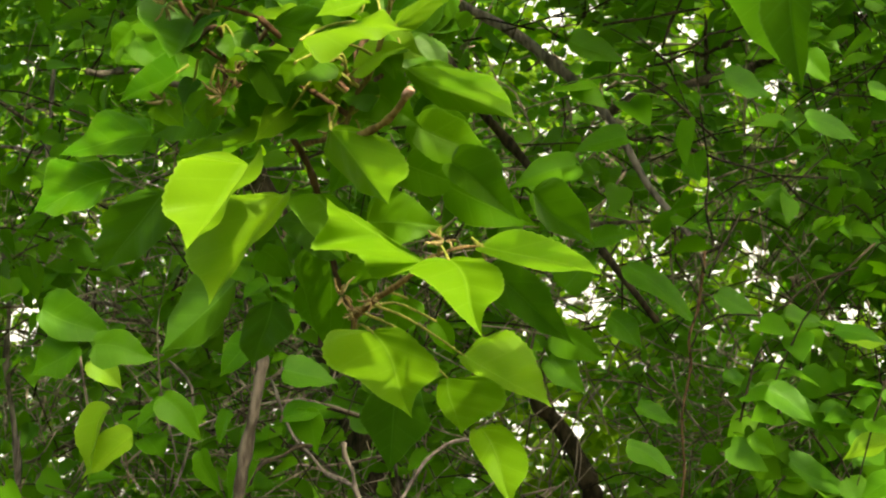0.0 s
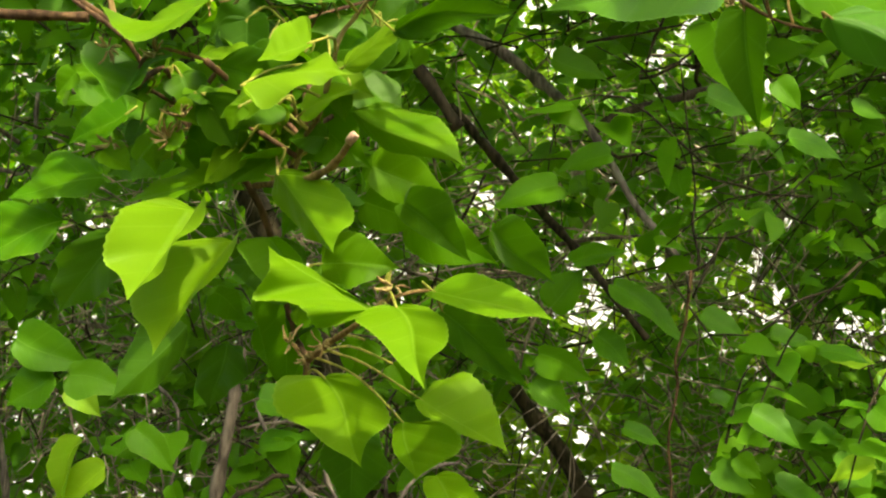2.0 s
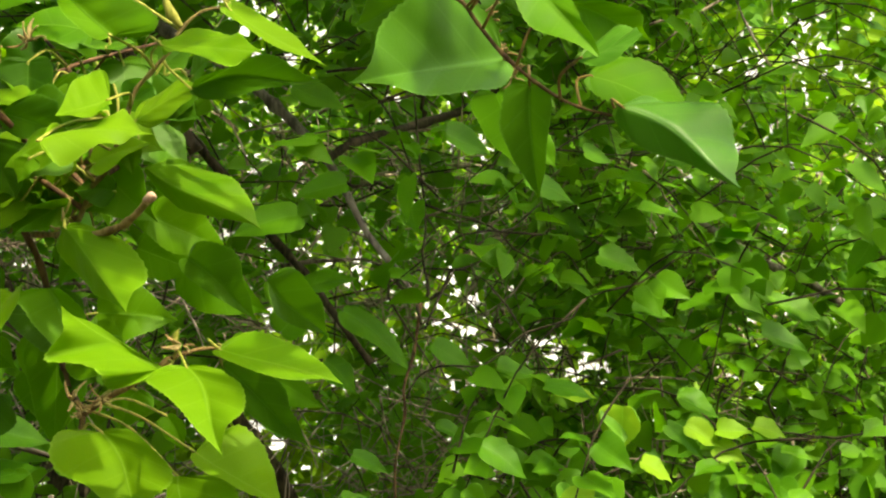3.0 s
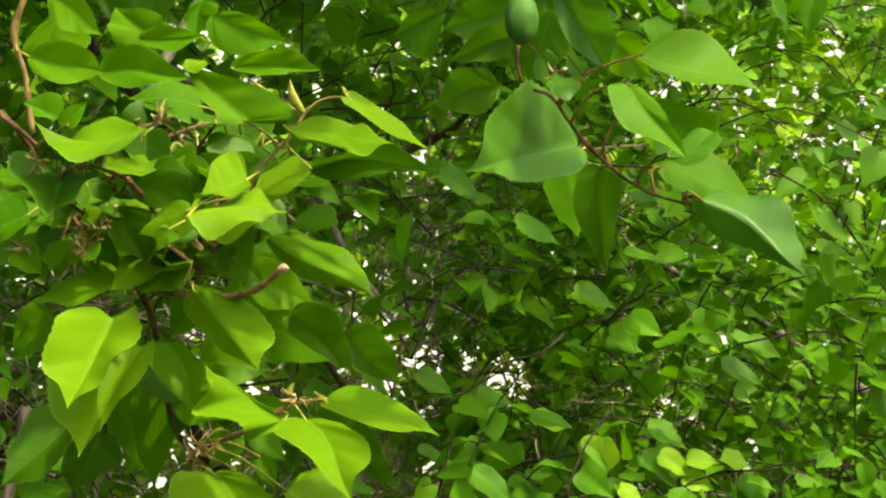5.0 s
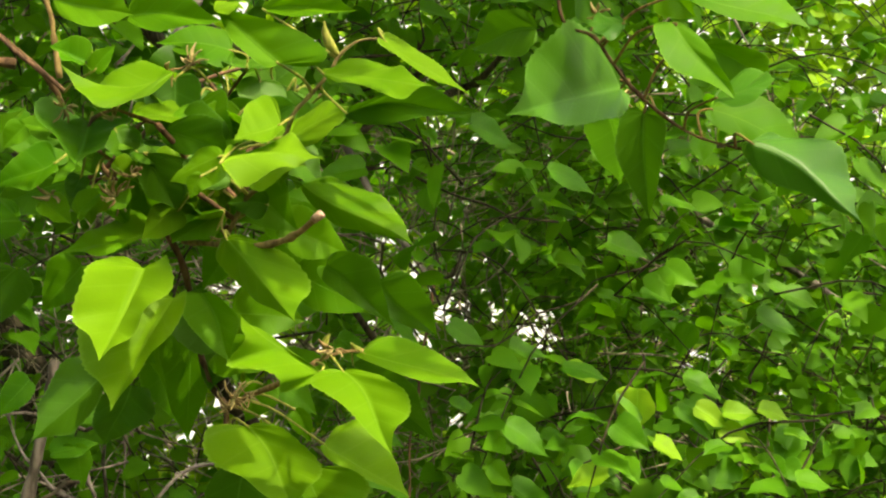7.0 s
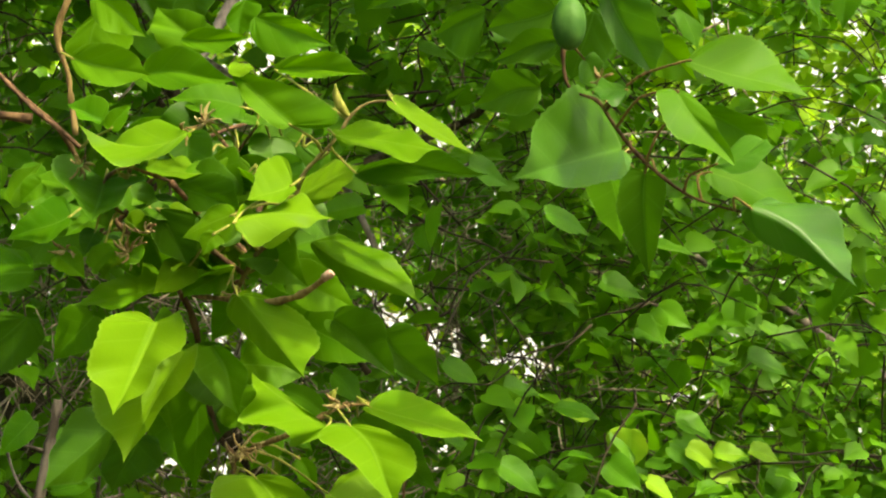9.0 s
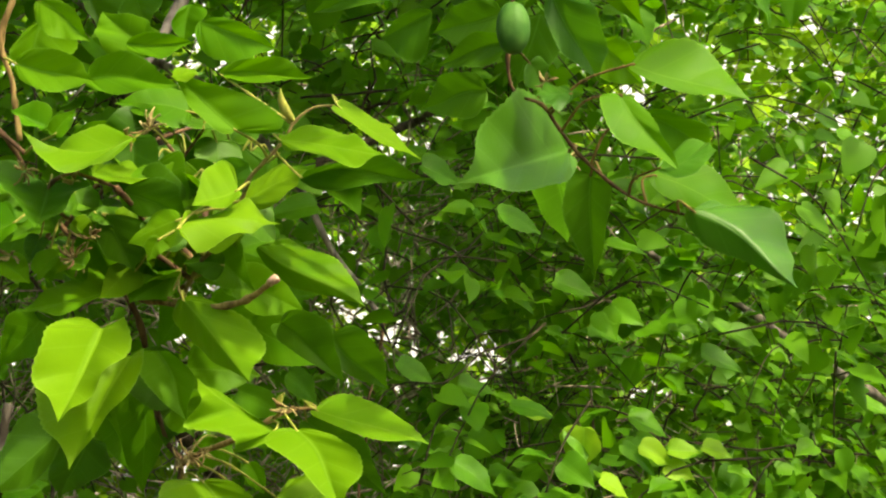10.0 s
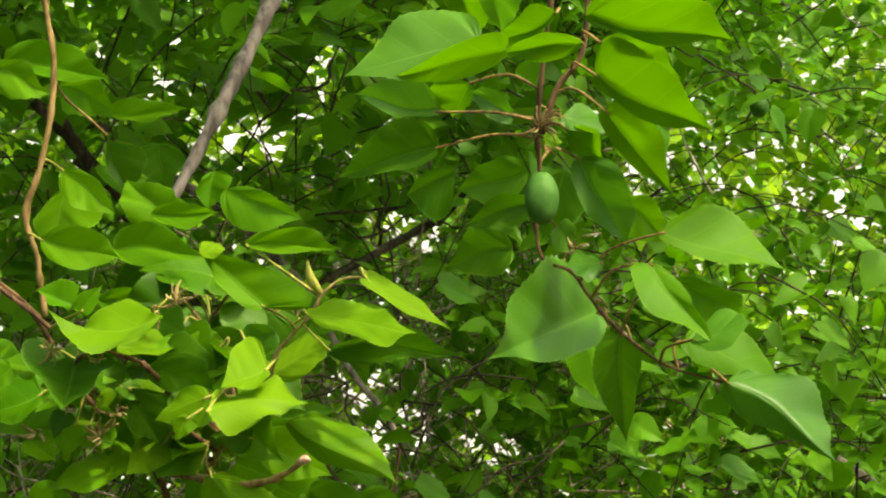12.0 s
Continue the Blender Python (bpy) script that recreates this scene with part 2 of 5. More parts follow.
# ---- ground and distance ----
def ground():
    rng = np.random.RandomState(3)
    n = 60
    r = np.concatenate([[0.0], np.geomspace(0.6, 400, n)])
    verts, faces = [(0, 0, 0)], []
    for k in range(1, n + 1):
        for s in range(40):
            a = 2 * math.pi * s / 40
            x, y = r[k] * math.cos(a), r[k] * math.sin(a)
            verts.append((x, y, 0.05 * noise.noise((x * 0.5, y * 0.5, 0)) * min(1, r[k] / 2)))
    for s in range(40):
        faces.append((0, 1 + s, 1 + (s + 1) % 40))
    for k in range(n - 1):
        for s in range(40):
            a, b = 1 + k * 40 + s, 1 + k * 40 + (s + 1) % 40
            faces.append((a, a + 40, b + 40, b))
    ob = new("ground", mesh_of("ground", verts, faces))
    ob.data.materials.append(SOIL)
    return tagged(ob, "dry brown soil with thin grass under the trees", "ground", kind="structure")


ground()


def backdrop():
    """A glowing sheet far behind everything, added to whiten the sky low over the horizon."""
    verts, faces = [], []
    for k in range(25):
        a = radians(15 + 150 * k / 24)
        for z in (-2, 30, 78):
            verts.append((130 * math.cos(a), 130 * math.sin(a), z))
    for k in range(24):
        for j in (0, 1):
            a = 3 * k + j
            faces.append((a, a + 1, a + 4, a + 3))
    mat, tree, bsdf = nodes_of("sky_glow_sheet")
    bsdf.inputs["Base Color"].default_value = (0, 0, 0, 1)
    bsdf.inputs["Emission Color"].default_value = (1.0, 1.0, 0.88, 1)
    bsdf.inputs["Emission Strength"].default_value = 0.29
    ob = new("backdrop", mesh_of("backdrop", verts, faces))
    ob.data.materials.append(mat)
    return tagged(ob, "bright white glowing sheet in place of the low sky behind the trees", "sky", kind="structure")


backdrop()


def leaf_mass(name, centres, size, seed, facing=(0.0, -0.6, 0.75), spread=0.6, fine=False):
    """Many small folded leaves joined into one mesh."""
    rng = np.random.RandomState(seed)
    n = len(centres)
    along = rng.randn(n, 3) * (0.9, 0.8, 0.3) + (0.15, -0.2, -0.42)
    along /= np.linalg.norm(along, axis=1)[:, None]
    out = rng.randn(n, 3) * spread + np.array(facing)
    out -= along * (out * along).sum(1)[:, None]
    out /= np.linalg.norm(out, axis=1)[:, None]
    across = np.cross(along, out)
    length = size * rng.uniform(0.7, 1.2, (n, 1))
    width = length * rng.uniform(0.65, 0.92, (n, 1))
    lift = width * rng.uniform(0.02, 0.22, (n, 1))
    droop = length * rng.uniform(0.0, 0.25, (n, 1))
    c = np.array(centres)
    shape = ((-0.03, 0.20), (0.03, 0.40), (0.20, 0.50), (0.45, 0.45), (0.72, 0.26)) if fine else ((0.05, 0.40), (0.38, 0.50), (0.72, 0.27))
    rows = [c + along * length * 0.04]
    for t, h in shape:
        mid = c + along * length * max(t, 0.05) - out * droop * t * t
        edge = c + along * length * t - out * droop * t * t + out * lift * h * 2
        rows += [edge - across * width * h, mid, edge + across * width * h]
    rows.append(c + along * length - out * droop)
    per, last = len(rows), len(rows) - 1
    one = [(0, 1, 2), (0, 2, 3)]
    for k in range(len(shape) - 1):
        a = 1 + 3 * k
        one += [(a, a + 3, a + 4, a + 1), (a + 1, a + 4, a + 5, a + 2)]
    one += [(last - 3, last, last - 2), (last - 2, last, last - 1)]
    verts = np.stack(rows, 1).reshape(-1, 3)
    faces = [tuple(per * k + i for i in q) for k in range(n) for q in one]
    return mesh_of(name, verts, faces)


# ragged gaps through the foliage, laid along sightlines to fit the camera's view: x and z where a gap passes y = 3, its
# slope sideways and upwards, and its half width
LOW_GAPS = [
    (-0.39, 1.59, -0.19, 0.03, 0.160),
    (0.57, 1.70, 0.19, 0.03, 0.040),
    (-0.42, 1.60, -0.20, 0.03, 0.084),
    (-0.31, 1.67, -0.17, 0.05, 0.048),
    (-0.54, 1.69, -0.25, 0.05, 0.032),
    (0.42, 1.80, 0.14, 0.06, 0.040),
    (-0.13, 1.89, -0.04, 0.06, 0.048),
    (-0.33, 1.82, -0.11, 0.07, 0.032),
    (0.13, 1.85, 0.04, 0.07, 0.056),
    (0.11, 1.85, 0.04, 0.08, 0.036),
    (0.13, 1.84, 0.04, 0.08, 0.036),
    (-0.06, 1.89, -0.01, 0.09, 0.040),
    (-0.31, 1.79, -0.16, 0.09, 0.040),
    (-0.11, 1.93, -0.03, 0.10, 0.044),
    (0.16, 1.81, 0.00, 0.11, 0.052),
    (-0.15, 1.94, -0.05, 0.11, 0.028),
]
MIDDLE_GAPS = [
    (-0.31, 1.83, -0.16, 0.11, 0.056),
    (-0.33, 1.86, -0.17, 0.12, 0.064),
    (-1.50, 1.88, -0.57, 0.13, 0.056),
    (-0.01, 1.91, -0.06, 0.14, 0.048),
    (-0.05, 1.95, -0.08, 0.14, 0.044),
    (-0.26, 1.97, -0.15, 0.15, 0.052),
    (-0.01, 1.94, -0.06, 0.15, 0.044),
    (-0.23, 1.97, -0.13, 0.16, 0.064),
    (-0.25, 1.99, -0.14, 0.17, 0.056),
    (-0.49, 2.11, -0.24, 0.20, 0.040),
    (-1.33, 2.09, -0.52, 0.20, 0.044),
    (0.41, 2.36, 0.14, 0.22, 0.040),
    (0.70, 2.37, 0.24, 0.22, 0.036),
    (0.81, 2.30, 0.27, 0.23, 0.032),
    (0.41, 2.39, 0.14, 0.23, 0.056),
    (0.74, 2.32, 0.25, 0.23, 0.036),
]
HIGH_GAPS = [
    (-0.08, 2.29, -0.02, 0.20, 0.050),
    (-0.02, 2.30, 0.00, 0.20, 0.045),
    (0.04, 2.33, 0.02, 0.21, 0.040),
    (0.56, 2.40, 0.19, 0.23, 0.036),
    (0.69, 2.44, 0.24, 0.25, 0.056),
    (-0.34, 2.46, -0.11, 0.25, 0.056),
    (-0.34, 2.47, -0.11, 0.26, 0.060),
    (0.00, 2.27, -0.05, 0.26, 0.036),
    (0.59, 2.45, 0.20, 0.27, 0.032),
    (-0.50, 2.33, -0.23, 0.29, 0.032),
    (-0.22, 2.58, -0.07, 0.29, 0.048),
    (0.77, 2.48, 0.26, 0.29, 0.056),
    (-0.35, 2.38, -0.17, 0.30, 0.036),
    (-0.15, 2.39, -0.11, 0.30, 0.048),
    (-0.38, 2.40, -0.18, 0.31, 0.072),
    (-0.22, 2.65, -0.07, 0.32, 0.044),
    (-0.44, 2.43, -0.20, 0.32, 0.044),
]


def thinned(points, rng, share, low=-1.0):
    """Drops that share of the points that lie in a gap."""
    p = np.array(points)
    gone = np.zeros(len(p), bool)
    for x, z, across, rise, half in LOW_GAPS + MIDDLE_GAPS + HIGH_GAPS:
        if rise < low:
            continue
        away = p[:, 1] - 3
        off = np.hypot(p[:, 0] - x - across * away, p[:, 2] + 0.02 - z - rise * away)
        gone |= off < half * 1.2 * p[:, 1] / 4 * rng.uniform(0.8, 1.5, len(p))
    return p[~(gone & (rng.rand(len(p)) < share))]


def clumps(rng, count, per, lo, hi, spread, keep=None):
    """Leaf places gathered in loose clumps inside a box."""
    got = []
    while len(got) < count:
        c = np.array(lo) + rng.rand(3) * (np.array(hi) - np.array(lo))
        if keep is None or keep(c):
            got.append(c)
    pts = np.repeat(np.array(got), per, axis=0)
    return pts + rng.randn(len(pts), 3) * spread


# ---- trees ----
near_tree = thing("apricot_tree", "young apricot tree with bright green sunlit leaves", "tree", (-0.85, 0.95, 0.0), "apricot trees")
back_tree = thing("apricot_tree", "shaded apricot tree with dense dark green foliage and grey limbs", "tree", (-0.95, 3.3, 0.0), "apricot trees")
side_tree = thing("apricot_tree", "leafy apricot tree with fine dark twigs, partly sunlit", "tree", (2.7, 4.2, 0.0), "apricot trees")
far_tree = thing("apricot_tree", "tall sunlit yellow-green tree behind the thicket", "tree", (4.0, 8.6, 0.0), "far trees")

# never in view: foliage added behind and beside to cut the sky light
light_screen = thing("hedge", "unseen green foliage behind and beside, added to cut the sky light", "hedge", (0.0, -4.8, 0.0))

BRANCH, LINES = {}, {}
LABELS = {"spur": "brown pruned spur with a pale cut end", "shoot": "green-brown young shoot", "leader": "brown leafy leader",
          "left_twig": "slender tan twig", "hanging": "reddish-brown hanging twig"}


def limb(name, *points):
    """A twig of the near tree; its leaves hang from it as parts of their own."""
    points = [(*p[:3], p[3] * 0.85) for p in points]
    verts, faces = tube(points, 5, 8, 0.09, len(BRANCH) + 11)
    BRANCH[name] = part("branch", mesh_of("branch", verts, faces), {"leader": BARK_NEAR, "spur": TAN_BARK, "hanging": BARK_NEAR, "hanging_fork": BARK_NEAR, "left_twig": TAN_BARK, "fruiting_twig": TAN_BARK, "shoot": YOUNG_TWIG, "side_fork": TAN_BARK}.get(name, SHOOT), near_tree, LABELS.get(name, ""))
    LINES[name] = glide(points, 6)[:, :3]


TAN_BARK = bark_material("tan_bark", (0.090, 0.060, 0.018), (0.240, 0.166, 0.062), 240.0, 0.75)
CUT_WOOD = bark_material("cut_wood", (0.28, 0.17, 0.11), (0.45, 0.31, 0.22), 500.0, 0.8)
SCALE = bark_material("bud_scale_skin", (0.17, 0.135, 0.050), (0.36, 0.29, 0.12), 300.0, 0.7)
YOUNG_TWIG = bark_material("green_twig_bark", (0.090, 0.072, 0.024), (0.215, 0.175, 0.058), 220.0, 0.65)
BARK_NEAR = bark_material("brown_bark", (0.034, 0.019, 0.008), (0.120, 0.072, 0.032), 200.0, 0.8)
limb("leader", (-0.3454, 1.0509, 1.9108, 0.0016), (-0.3219, 1.0542, 1.8859, 0.0019), (-0.3023, 1.0565, 1.8686, 0.0023), (-0.2857, 1.0789, 1.8516, 0.0024), (-0.2682, 1.1041, 1.8138, 0.0028), (-0.2397, 1.1083, 1.7820, 0.0028), (-0.2154, 1.1115, 1.7581, 0.0028), (-0.1991, 1.1155, 1.7281, 0.0028), (-0.1944, 1.1305, 1.6908, 0.0028), (-0.1826, 1.1258, 1.6502, 0.0028), (-0.1676, 1.1083, 1.6301, 0.0028), (-0.1678, 1.0927, 1.5952, 0.0023))
limb("spur", (-0.1943, 1.0833, 1.7429, 0.0020), (-0.1613, 1.0439, 1.7356, 0.0026), (-0.1363, 1.0242, 1.7321, 0.0026), (-0.1121, 1.0037, 1.7348, 0.0024), (-0.0917, 0.9821, 1.7458, 0.0023))
limb("shoot", (-0.1654, 1.0735, 1.7408, 0.0023), (-0.1488, 1.0598, 1.7677, 0.0021), (-0.1361, 1.0484, 1.7777, 0.0021), (-0.1190, 1.0250, 1.8028, 0.0021), (-0.1135, 1.0230, 1.8177, 0.0019), (-0.1034, 1.0215, 1.8289, 0.0015), (-0.0900, 1.0196, 1.8438, 0.0015), (-0.0836, 1.0181, 1.8550, 0.0015), (-0.0706, 1.0169, 1.8644, 0.0011), (-0.0526, 1.0167, 1.8656, 0.0011))
limb("fruiting_twig", (-0.1676, 1.1083, 1.6301, 0.0028), (-0.1506, 1.0970, 1.6387, 0.0024), (-0.1250, 1.0758, 1.6473, 0.0023), (-0.1012, 1.0640, 1.6597, 0.0019), (-0.0866, 1.0732, 1.6666, 0.0015), (-0.0709, 1.0831, 1.6683, 0.0012))
limb("left_twig", (-0.2641, 0.9866, 2.0957, 0.0022), (-0.2654, 0.9947, 2.0514, 0.0022), (-0.2603, 1.0013, 2.0145, 0.0022), (-0.2627, 1.0081, 1.9776, 0.0022), (-0.2707, 1.0149, 1.9408, 0.0026), (-0.2805, 1.0204, 1.9115, 0.0026), (-0.2733, 1.0250, 1.8855, 0.0022), (-0.2716, 1.0276, 1.8707, 0.0022), (-0.2683, 1.0323, 1.8448, 0.0030))
limb("side_twig", (-0.3316, 1.0324, 1.8980, 0.0015), (-0.3163, 1.0347, 1.8810, 0.0015), (-0.2990, 1.0369, 1.8641, 0.0019), (-0.2817, 1.0387, 1.8509, 0.0019), (-0.2664, 1.0404, 1.8377, 0.0019))
limb("hanging", (0.0755, 0.9905, 2.1015, 0.0019), (0.0710, 1.0001, 2.0494, 0.0019), (0.0647, 1.0083, 2.0048, 0.0019), (0.0604, 1.0158, 1.9639, 0.0026), (0.0619, 1.0205, 1.9378, 0.0019), (0.0587, 1.0273, 1.9006, 0.0015), (0.0637, 1.0313, 1.8782, 0.0015), (0.0818, 1.0324, 1.8704, 0.0015), (0.0929, 1.0350, 1.8553, 0.0015), (0.1078, 1.0382, 1.8365, 0.0015), (0.1303, 1.0414, 1.8167, 0.0013), (0.1528, 1.0434, 1.8041, 0.0011), (0.1868, 1.0445, 1.7950, 0.0011))
limb("hanging_fork", (0.0956, 0.9767, 2.0642, 0.0022), (0.0893, 0.9867, 2.0095, 0.0022), (0.0741, 0.9909, 1.9878, 0.0026), (0.0607, 0.9967, 1.9570, 0.0030))
limb("side_fork", (-0.2655, 1.0234, 2.0055, 0.0011), (-0.2557, 1.0259, 1.9910, 0.0011), (-0.2406, 1.0280, 1.9780, 0.0010), (-0.2293, 1.0298, 1.9673, 0.0008))
limb("cross_twig", (-0.2503, 1.0252, 1.8003, 0.0022), (-0.2428, 1.0232, 1.8152, 0.0019), (-0.2297, 1.0225, 1.8208, 0.0015), (-0.2110, 1.0232, 1.8154, 0.0015), (-0.2016, 1.0237, 1.8117, 0.0011))
# the leader and the hanging twigs grow from a stem that stands outside the view
verts, faces = tube([(-0.85, 0.95, -0.05, 0.035), (-0.84, 0.96, 0.7, 0.03), (-0.8, 0.98, 1.4, 0.025), (-0.72, 1.0, 2.0, 0.02), (-0.5, 1.0, 2.45, 0.014), (-0.1, 1.02, 2.5, 0.011), (0.16, 1.05, 2.3, 0.007), (0.15, 1.07, 2.04, 0.0035)], 6, 10)
part("trunk", mesh_of("trunk", verts, faces), BARK_NEAR, near_tree)
verts, faces = tube([(-0.72, 1.0, 1.95, 0.009), (-0.6, 1.02, 1.93, 0.006), (-0.42, 1.06, 1.88, 0.004), (-0.31, 1.075, 1.865, 0.003)], 6, 8)
part("branch", mesh_of("branch", verts, faces), BARK_NEAR, near_tree)

COUNT = [0]


def blade(branch, base, tip, a, b, bow=0.0, young=False, cool=False, in_shade=False, belly=0.02, wave=1.0):
    """One near leaf with its stalk, as parts of its branch (no stalk where the leaf, placed to fit the camera's view,
    lies far off).
    """
    COUNT[0] += 1
    rng = np.random.RandomState(100 + COUNT[0])
    base, tip, a, b = (np.array(p) for p in (base, tip, a, b))
    pts, u, v = blade_grid(base, tip, a, b, bow, belly, rng, 56, 6, 0.018, wave)
    # the flags pick leaf greens that already hold sun, shade or cool sheen
    part("leaf", leaf_mesh("leaf", pts, u, v), LEAF_YOUNG_LIT if young else LEAF_SHADE if in_shade else LEAF_COOL if cool else LEAF, BRANCH[branch])
    line = LINES[branch]
    away = np.linalg.norm(line - base, axis=1)
    root = line[away.argmin()]
    back = (base - tip) / np.linalg.norm(tip - base)
    if away.min() > (0.08 if "hang" in branch or branch in ("shoot", "fruiting_twig") else 0.045):
        return
    bow = (root + base) / 2 + back * 0.006 + np.array([0, 0, 0.004])
    into = base - back * 0.002
    verts, faces = tube([(*root, 0.0011), (*bow, 0.0009), (*base, 0.0008), (*into, 0.0003)], 4, 6, 0.02)
    part("petiole", mesh_of("petiole", verts, faces), RED_STALK if "hang" in branch else STALK, BRANCH[branch])


def leaf(branch, base, tip, width, up, fold, bend, side=0.0, young=False, cool=False, in_shade=False):
    """A near leaf given by its width and the way it faces."""
    base, tip = np.array(base), np.array(tip)
    turn = leaf_turn(base, tip, up, side)
    rise = math.tan(radians(fold * 1.3))
    a, b = (base + 0.34 * (tip - base) + turn @ np.array([k, 0, rise]) * width / 2 for k in (-1, 1))
    blade(branch, base, tip, a, b, radians(bend) * 0.12, young, cool, in_shade)


# young=True gives the sunlit green to lit leaves as well as new growth
blade("leader", (-0.209, 1.025, 1.718), (-0.221, 0.957, 1.656), (-0.241, 0.972, 1.700), (-0.183, 0.968, 1.698), young=True, bow=-0.03)
blade("leader", (-0.193, 1.045, 1.701), (-0.221, 0.990, 1.628), (-0.248, 1.020, 1.677), (-0.187, 1.012, 1.681), young=True)
blade("spur", (-0.157, 1.030, 1.738), (-0.107, 0.990, 1.680), (-0.148, 1.034, 1.706), (-0.104, 1.008, 1.714), young=True)
blade("spur", (-0.108, 1.030, 1.773), (-0.035, 1.016, 1.730), (-0.059, 1.040, 1.768), (-0.084, 1.027, 1.746), young=True, bow=0.05)
blade("leader", (-0.180, 1.075, 1.707), (-0.157, 1.062, 1.658), (-0.191, 1.060, 1.689), (-0.154, 1.060, 1.689))
blade("fruiting_twig", (-0.095, 1.025, 1.651), (-0.135, 0.965, 1.684), (-0.130, 0.958, 1.646), (-0.119, 1.005, 1.669), young=True, bow=-0.08, wave=1.8)
blade("fruiting_twig", (-0.081, 1.024, 1.652), (-0.046, 0.958, 1.600), (-0.089, 0.985, 1.636), (-0.038, 0.980, 1.636), young=True, bow=0.04)
blade("fruiting_twig", (-0.071, 1.069, 1.666), (0.007, 1.057, 1.641), (-0.031, 1.078, 1.673), (-0.040, 1.045, 1.649), young=True, bow=0.04)
blade("fruiting_twig", (-0.082, 1.130, 1.661), (-0.022, 1.113, 1.606), (-0.043, 1.107, 1.650), (-0.066, 1.123, 1.630), in_shade=True)
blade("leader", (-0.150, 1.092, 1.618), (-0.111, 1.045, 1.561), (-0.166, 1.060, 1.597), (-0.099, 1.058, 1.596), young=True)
blade("leader", (-0.169, 1.211, 1.589), (-0.181, 1.231, 1.530), (-0.199, 1.226, 1.569), (-0.142, 1.199, 1.563), in_shade=True)
blade("fruiting_twig", (-0.104, 1.150, 1.606), (-0.042, 1.140, 1.570), (-0.068, 1.175, 1.617), (-0.085, 1.135, 1.587), young=True)
blade("fruiting_twig", (-0.115, 1.147, 1.591), (-0.100, 1.125, 1.552), (-0.121, 1.140, 1.575), (-0.071, 1.125, 1.575), young=True)
blade("fruiting_twig", (-0.083, 1.110, 1.555), (-0.058, 1.085, 1.505), (-0.083, 1.100, 1.537), (-0.050, 1.095, 1.539), young=True)
blade("leader", (-0.243, 1.156, 1.649), (-0.268, 1.179, 1.605), (-0.274, 1.171, 1.629), (-0.225, 1.147, 1.626), in_shade=True)
blade("leader", (-0.249, 1.103, 1.657), (-0.295, 1.085, 1.608), (-0.287, 1.100, 1.653), (-0.266, 1.100, 1.619), in_shade=True)
blade("leader", (-0.333, 1.170, 1.735), (-0.408, 1.219, 1.685), (-0.400, 1.202, 1.722), (-0.338, 1.176, 1.699), in_shade=True)
blade("leader", (-0.339, 1.099, 1.732), (-0.390, 1.082, 1.709), (-0.392, 1.115, 1.750), (-0.361, 1.085, 1.707))
blade("leader", (-0.311, 1.100, 1.760), (-0.371, 1.080, 1.747), (-0.356, 1.125, 1.787), (-0.334, 1.085, 1.745))
blade("leader", (-0.292, 1.173, 1.800), (-0.367, 1.213, 1.788), (-0.338, 1.190, 1.805), (-0.318, 1.187, 1.776), in_shade=True)
blade("leader", (-0.214, 1.072, 1.748), (-0.271, 1.050, 1.731), (-0.245, 1.085, 1.758), (-0.240, 1.048, 1.731))
blade("spur", (-0.165, 1.061, 1.761), (-0.196, 1.050, 1.738), (-0.207, 1.075, 1.763), (-0.169, 1.055, 1.742))
blade("spur", (-0.099, 1.105, 1.728), (-0.051, 1.091, 1.685), (-0.066, 1.083, 1.727), (-0.090, 1.099, 1.709), in_shade=True)
blade("spur", (-0.070, 1.225, 1.729), (-0.024, 1.212, 1.685), (-0.033, 1.202, 1.723), (-0.061, 1.221, 1.702), in_shade=True)
blade("cross_twig", (-0.246, 1.025, 1.813), (-0.245, 0.985, 1.778), (-0.275, 1.000, 1.819), (-0.216, 0.995, 1.806), bow=-0.05, in_shade=True)
blade("cross_twig", (-0.185, 0.990, 1.838), (-0.256, 0.985, 1.842), (-0.226, 1.030, 1.838), (-0.222, 0.975, 1.812), young=True, bow=-0.16, wave=2.2)
blade("cross_twig", (-0.227, 1.070, 1.828), (-0.182, 1.090, 1.830), (-0.211, 1.105, 1.848), (-0.205, 1.060, 1.821), young=True)
blade("side_twig", (-0.254, 1.130, 1.870), (-0.192, 1.111, 1.853), (-0.211, 1.112, 1.877), (-0.222, 1.114, 1.855))
blade("shoot", (-0.201, 1.043, 1.812), (-0.154, 1.024, 1.793), (-0.164, 1.018, 1.814), (-0.183, 1.033, 1.793), in_shade=True)
blade("shoot", (-0.116, 0.978, 1.802), (-0.143, 0.962, 1.789), (-0.134, 0.992, 1.825), (-0.120, 0.962, 1.789), young=True)
blade("shoot", (-0.157, 1.005, 1.787), (-0.195, 1.025, 1.775), (-0.175, 1.025, 1.794), (-0.164, 1.005, 1.767), young=True)
blade("shoot", (-0.150, 0.958, 1.775), (-0.088, 0.975, 1.780), (-0.125, 0.998, 1.796), (-0.123, 0.955, 1.766), young=True, bow=0.06, wave=2.4)
blade("shoot", (-0.119, 0.990, 1.843), (-0.166, 1.006, 1.888), (-0.096, 0.978, 1.856), (-0.144, 0.992, 1.853))
blade("shoot", (-0.230, 1.064, 1.895), (-0.163, 1.043, 1.886), (-0.204, 1.051, 1.912), (-0.197, 1.048, 1.882))
blade("shoot", (-0.092, 1.000, 1.839), (-0.021, 0.954, 1.820), (-0.055, 0.995, 1.845), (-0.056, 0.952, 1.815), young=True, wave=1.8)
